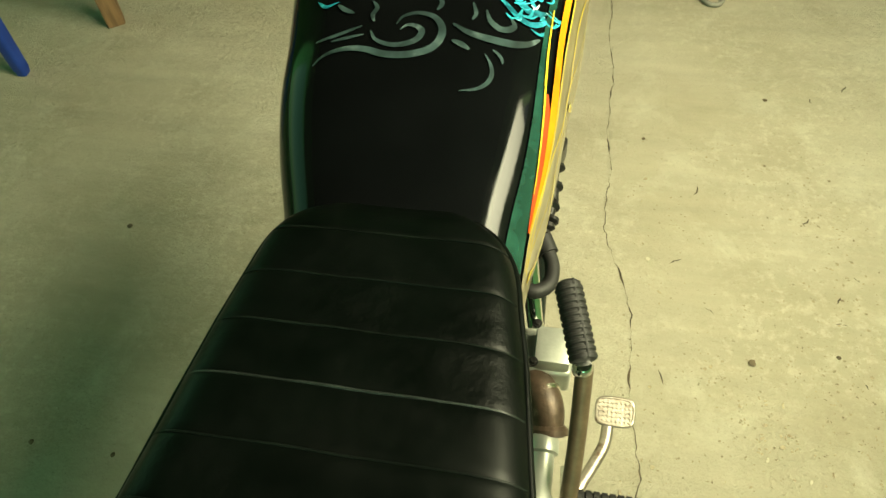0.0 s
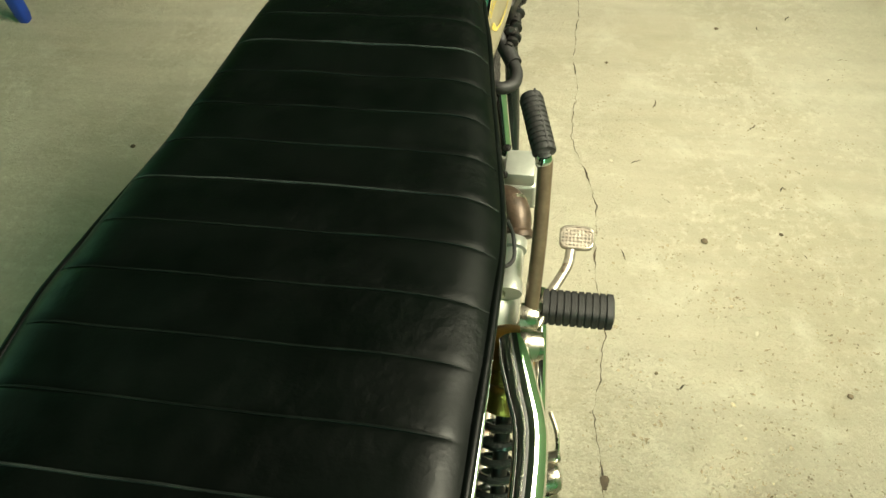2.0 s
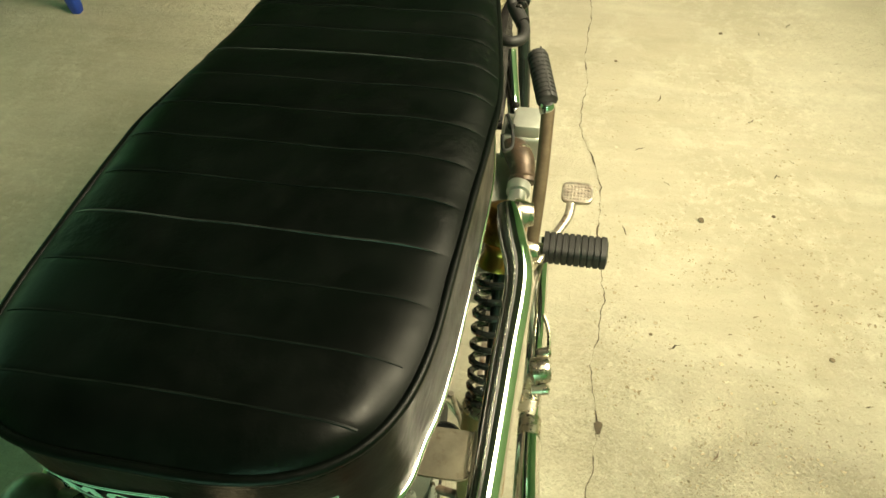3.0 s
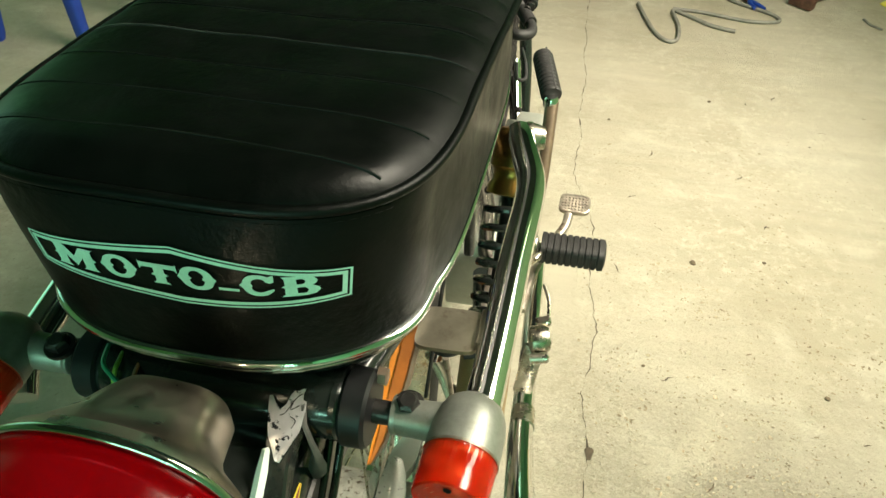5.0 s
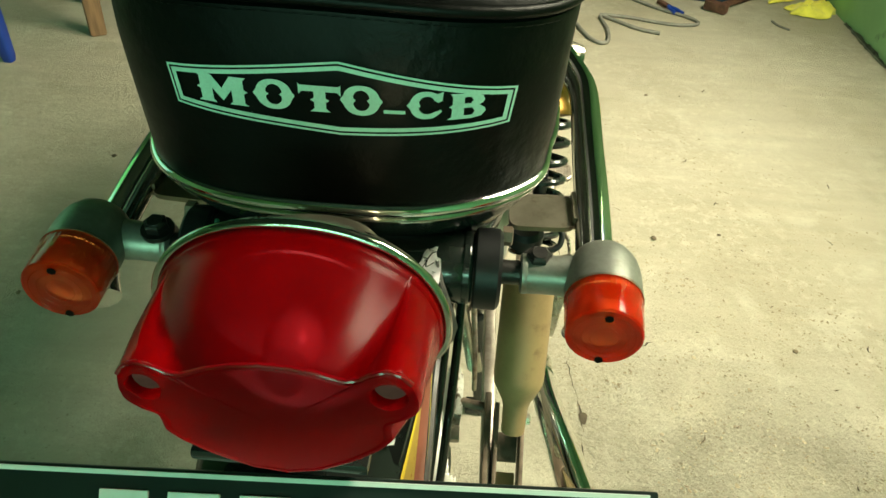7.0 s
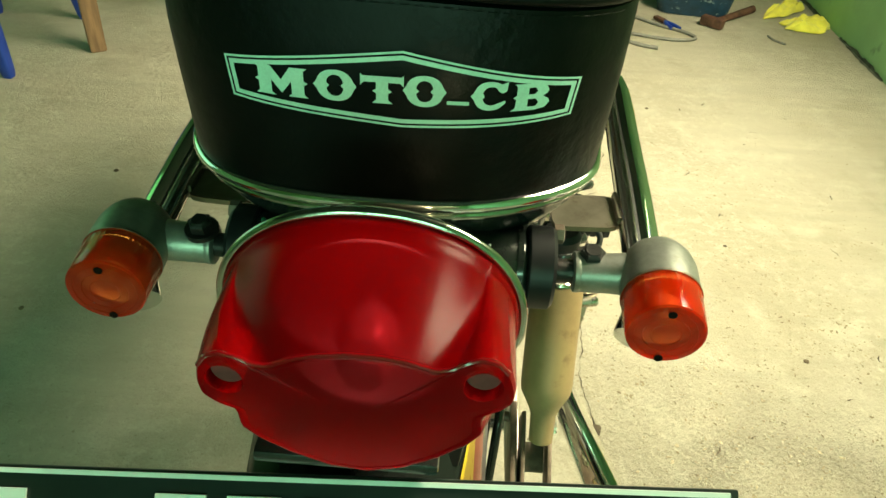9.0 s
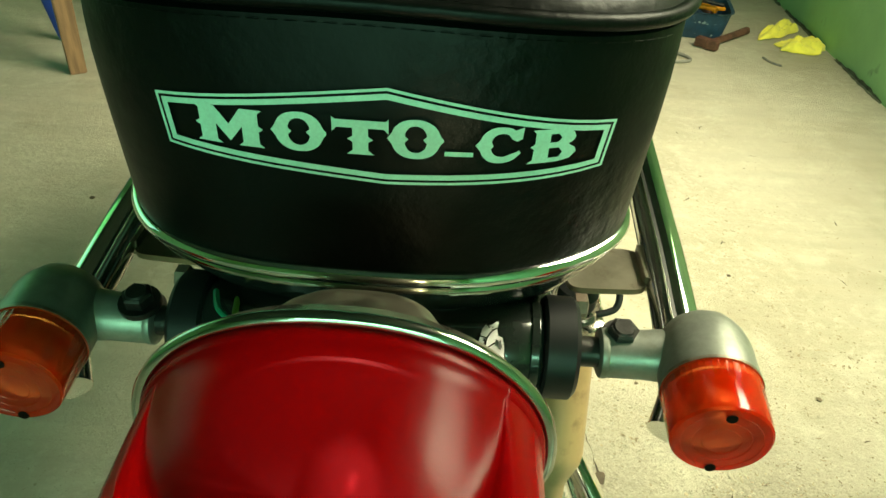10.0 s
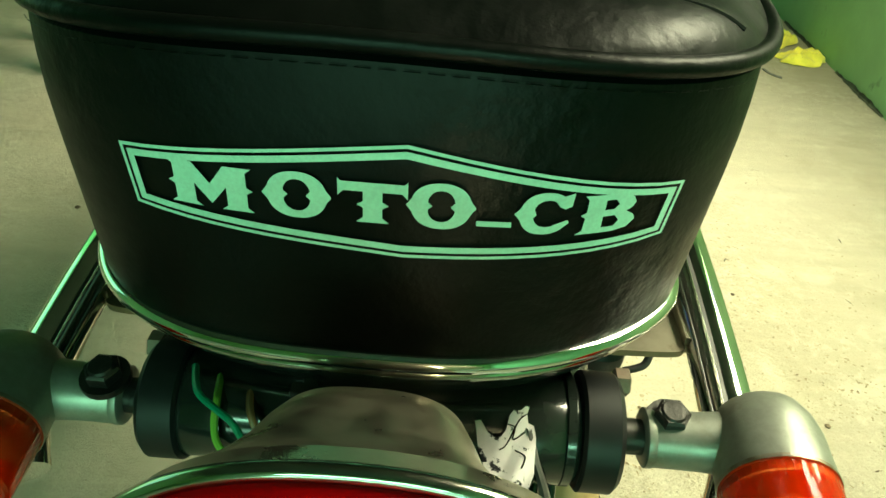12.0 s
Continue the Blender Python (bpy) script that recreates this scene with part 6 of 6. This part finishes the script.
seat = build_seat()
build_badge(seat)
build_tank()
build_tail_lamp()
build_plate()
build_tail_bracket()
for side in (1, -1):
    build_signal(side)
    build_rail(side)
    build_shock(side)
build_mudguard()
build_wheel()
build_swing_arm()
build_exhaust()
build_passenger_peg()
build_kick_starter()
build_footpeg()
build_brake_pedal()
build_engine()
build_frame()


# ---- things round the bike ----
def build_stool():
    o = Vector((-1.487, 1.80, 0))
    st = thing("plastic_stool", o, "blue moulded plastic stool on splayed legs", "stool")
    b = block((0.30, 0.44, 0.02), o + Vector((0, 0, 0.44)), None, 0.008, segments=3)
    block((0.27, 0.41, 0.03), o + Vector((0, 0, 0.425)), None, 0.006, bm=b)
    part("seat", b, BLUE_PLASTIC, st)
    for sx in (-1, 1):
        for sy in (-1, 1):
            rings = []
            for t in (0, 0.04, 0.5, 0.97, 1):
                c = o + Vector((sx * (0.155 - 0.035 * t), sy * (0.24 - 0.05 * t), 0.43 * t))
                h = 0.017 + 0.010 * t - (0.003 if t in (0, 1) else 0)
                rings.append([c + Vector((math.copysign(abs(math.cos(a)) ** 0.5, math.cos(a)) * h, math.copysign(abs(math.sin(a)) ** 0.5, math.sin(a)) * h, 0)) for a in [math.tau * (k + 0.5) / 20 for k in range(20)]])
            part("leg", loft(rings), BLUE_PLASTIC, st)


def build_bench():
    foot, along, across = Vector((-1.172, 1.79, 0)), Vector((0.46, 0.30, 0)), Vector((-0.20, 0.62, 0))
    o = foot + (along + across) / 2
    be = thing("wooden_bench", o, "plain brown wooden bench", "bench")
    turn = turned(z=math.degrees(math.atan2(along.y, along.x)))
    part("bench_top", block((0.64, 0.74, 0.03), o + Vector((0, 0, 0.735)), turn, 0.004), WOOD, be)
    for i, j in ((0, 0), (1, 0), (0, 1), (1, 1)):
        rings = []
        base = foot + along * i + across * j
        inward = (o - base).normalized()
        for t in (0, 1):
            h = 0.024 + 0.008 * t
            c = base + inward * 0.03 * t + Vector((0, 0, 0.72 * t))
            rings.append([c + turn @ Vector((a * h, b_ * h, 0)) for a, b_ in ((-1, -1), (1, -1), (1, 1), (-1, 1))])
        b = loft(rings)
        bmesh.ops.bevel(b, geom=list(b.edges), offset=0.003, segments=2, affect="EDGES")
        part("leg", b, WOOD, be)


def build_tools():
    o = Vector((0.86, 2.56, 0))
    tray = thing("tool_tray", o, "dark blue paint-spotted tray full of tools", "tool tray")
    rot = turned(z=-8)
    rings = []
    for z, g in ((0.0, -0.012), (0.003, -0.004), (0.10, 0.012), (0.105, 0.020), (0.103, 0.008), (0.010, -0.010)):
        row = []
        for i in range(40):
            a = math.tau * i / 40
            c, s = math.cos(a), math.sin(a)
            row.append(o + rot @ Vector((math.copysign(abs(c) ** 0.35, c) * (0.135 + g), math.copysign(abs(s) ** 0.35, s) * (0.105 + g), z)))
        rings.append(row)
    part("tray", loft(rings), TRAY_BLUE, tray)
    rnd = random.Random(3)
    for k in range(12):
        a = rnd.uniform(0, math.pi)
        c = o + rot @ Vector((rnd.uniform(-0.06, 0.06), rnd.uniform(-0.04, 0.05), 0.085 + 0.012 * (k % 4)))
        d = Vector((math.cos(a), math.sin(a) * 0.8, rnd.uniform(-0.1, 0.1))) * rnd.uniform(0.04, 0.085)
        b = tube([c - d, c, c + d], rnd.uniform(0.006, 0.012), 10)
        block((0.03, 0.016, 0.012), c + d * 0.9, turned(z=math.degrees(a)), 0.003, b)
        part("tool", b, (RUST, ORANGE, STEEL, GREASY)[k % 4], tray, ("rusty tool", "orange-handled tool", "steel tool", "black tool")[k % 4])
    h = thing("hammer", (0.99, 2.45, 0), "rusty hammer with a dark handle", "hammer")
    part("handle", tube([(0.90, 2.362, 0.018), (1.0, 2.455, 0.016), (1.095, 2.548, 0.014)], lambda t: 0.011 + 0.004 * t, 12), RUST, h)
    b = bar_between((0.862, 2.385, 0.02), (0.928, 2.332, 0.02), 0.034, 0.034, 0.005)
    part("head", b, RUST, h)
    p = thing("pliers", (0.73, 2.35, 0), "small pliers with blue grips", "pliers")
    part("jaw", bar_between((0.695, 2.405, 0.010), (0.722, 2.355, 0.010), 0.022, 0.012, 0.003), RUST, p)
    for k in (-1, 1):
        part("grip", tube([(0.722, 2.355, 0.010), (0.735 + k * 0.012, 2.325, 0.010), (0.75 + k * 0.014, 2.295, 0.009)], 0.0075, 10), BLUE_PLASTIC, p)


def build_cables():
    for pts, r in (([(0.345, 2.26), (0.365, 2.16), (0.395, 2.05), (0.43, 1.99), (0.465, 2.00), (0.475, 2.10), (0.46, 2.22), (0.50, 2.20), (0.58, 2.13), (0.653, 2.10)], 0.0065),
                   ([(0.46, 2.24), (0.56, 2.23), (0.66, 2.20), (0.74, 2.19), (0.805, 2.215), (0.78, 2.27), (0.68, 2.34), (0.6, 2.42)], 0.0060)):
        solid("cable", tube([(x, y, r) for x, y in pts], r, 10), CABLE, "grey-brown cable lying loose on the concrete", "cable", "loose cables")
    solid("wire_offcut", tube([(1.085, 2.295, 0.004), (1.098, 2.255, 0.004), (1.127, 2.222, 0.004)], 0.004, 8), CABLE, "short dark offcut of wire on the floor", "wire")


def build_light_patches():
    """Two crumpled yellow sheets in place of patches of light at the foot of the wall."""
    for cx, cy, lx, ly, ang, seed in ((1.235, 2.585, 0.135, 0.040, 42, 1.0), (1.272, 2.425, 0.105, 0.065, 18, 7.0)):
        b = bmesh.new()
        bmesh.ops.create_grid(b, x_segments=34, y_segments=24, size=1.0)
        for v in b.verts:
            u, w = v.co.x, v.co.y
            edge = 1 - 0.25 * noise.noise((u * 1.5 + seed, w * 1.5, 0))
            r = max(0.0, 1 - max(abs(u), abs(w)) ** 2)
            z = 0.004 + (0.035 * r + 0.022 * r * noise.noise((u * 2.5 + seed, w * 2.5, 2.0)) + 0.010 * r * noise.noise((u * 7 + seed, w * 7, 5.0)))
            q = turned(z=ang) @ Vector((u * lx * edge * (1 - 0.25 * w * w), w * ly * edge * (1 - 0.3 * u * u), 0))
            v.co = Vector((min(WALL_X - 0.01, cx + q.x), cy + q.y, max(0.003, z)))
        ob = solid("rag", b, LIGHT_PATCH, "crumpled bright yellow sheet standing in for a light patch by the wall", "rag", "yellow rags")
        md = ob.modifiers.new("thickness", "SOLIDIFY")
        md.thickness = 0.002


build_stool()
build_bench()
build_tools()
build_cables()
build_light_patches()

# bits of grit where they lie
for i, (x, y, r, mat, label) in enumerate(((0.466, 0.950, 0.0068, DIRT, "dark flat pebble on the concrete floor"), (-0.812, 1.105, 0.006, DIRT, "dark speck of grit on the concrete floor"),
                                           (0.614, 0.982, 0.004, DIRT, "dark speck of grit on the concrete floor"), (0.364, 0.650, 0.0035, DIRT, "dark speck of grit on the concrete floor"),
                                           (0.543, 1.638, 0.005, DIRT, "dark speck of grit on the concrete floor"), (-0.66, 1.93, 0.009, CHIP, "pale paint chip on the concrete floor"),
                                           (-0.78, 0.62, 0.005, DIRT, "dark speck of grit on the concrete floor"), (0.68, 0.642, 0.005, DIRT, "dark speck of grit on the concrete floor"),
                                           (-0.62, 0.62, 0.0045, DIRT, "dark speck of grit on the concrete floor"), (0.272, 1.486, 0.004, DIRT, "dark speck of grit on the concrete floor"))):
    pebble(x, y, r, mat, label, seed=i * 3.7)

floor_crack(floor)


def gouge(bm, rnd, x, y, r, k):
    """One ragged shallow mark."""
    a0, n = rnd.uniform(0, math.tau), 11
    pts = []
    for i in range(n):
        a = math.tau * i / n
        u, v = math.cos(a) * r * rnd.uniform(0.55, 1.35), math.sin(a) * r * k * rnd.uniform(0.5, 1.4)
        pts.append(bm.verts.new((x + u * math.cos(a0) - v * math.sin(a0), y + u * math.sin(a0) + v * math.cos(a0), 0.0013)))
    bm.faces.new(pts)


def floor_pits():
    """Small dark pits and flakes where the screed has worn through."""
    rnd = random.Random(21)
    gouges = bmesh.new()
    for k in range(150):
        x, y = rnd.uniform(0.30, 0.85), -0.12 + 0.95 * rnd.random() ** 1.6
        for j in range(rnd.choice((1, 1, 2, 4))):
            gouge(gouges, rnd, x + rnd.gauss(0, 0.007), y + rnd.gauss(0, 0.007), rnd.uniform(0.0018, 0.0052), rnd.uniform(0.22, 0.6))
    tagged(new("floor_gouges", finish("gouges", gouges, GOUGE)), "shallow brown gouges in the screed", "floor wear", kind="stuff")
    for label, mat, count, seed in (("small dark pits worn into the screed", PIT, 3200, 3.0), ("pale flakes of loose cement", FLAKE, 120, 9.0)):
        bm = bmesh.new()
        made = 0
        while made < count:
            x, y = rnd.uniform(0.24, 1.1), rnd.uniform(-0.15, 1.5)
            near = max(0.0, 1 - abs(x - 0.55) / 0.45) * min(1, max(0.15, (1.25 - y) / 0.6)) + 0.08
            patch = noise.noise((x * 5, y * 5, seed)) + 0.5 * noise.noise((x * 14, y * 14, seed))
            if rnd.random() > near * max(0.0, 0.34 + patch * 0.8):
                continue
            made += 1
            r = rnd.uniform(0.0011, 0.0028) * (1.7 if rnd.random() < 0.08 else 1)
            a0, k = rnd.uniform(0, math.tau), rnd.uniform(0.35, 0.9)
            n = rnd.choice((4, 5, 6))
            pts = []
            for i in range(n):
                a = math.tau * i / n
                u, v = math.cos(a) * r * rnd.uniform(0.7, 1.3), math.sin(a) * r * k * rnd.uniform(0.7, 1.3)
                pts.append(bm.verts.new((x + u * math.cos(a0) - v * math.sin(a0), y + u * math.sin(a0) + v * math.cos(a0), 0.0014)))
            bm.faces.new(pts)
        ob = new("floor_pits" if mat is PIT else "cement_flakes", finish("pits", bm, mat))
        tagged(ob, label, "floor wear", kind="stuff")


def floor_crumbs():
    """Low lumps of bared sand and stone in the worn stretch beside the bike."""
    rnd = random.Random(77)
    verts, faces = [], []
    while len(faces) < 42000:
        x, y = rnd.uniform(0.24, 1.05), rnd.uniform(-0.25, 0.85)
        near = max(0.0, 1 - math.hypot(x - 0.48, (y - 0.10) * 0.8) / 0.60)
        patch = noise.noise((x * 6, y * 6, 4.0)) + 0.5 * noise.noise((x * 17, y * 17, 8.0))
        if rnd.random() > near * max(0.0, 0.25 + 0.9 * patch):
            continue
        r, h, a0 = rnd.uniform(0.0013, 0.0042), rnd.uniform(0.0009, 0.0024), rnd.uniform(0, math.tau)
        k = len(verts)
        for i in range(6):
            a = a0 + math.tau * i / 6
            q = r * rnd.uniform(0.6, 1.3)
            verts.append((x + q * math.cos(a), y + q * math.sin(a), -0.0003))
        verts.append((x + rnd.uniform(-0.4, 0.4) * r, y + rnd.uniform(-0.4, 0.4) * r, h))
        faces += [(k + i, k + (i + 1) % 6, k + 6) for i in range(6)]
    me = bpy.data.meshes.new("crumbs")
    me.from_pydata(verts, [], faces)
    me.materials.append(CONCRETE)
    tagged(new("floor_crumbs", me), "low crumbs of bared sand in the worn screed", "floor wear", kind="stuff")


floor_pits()
floor_crumbs()
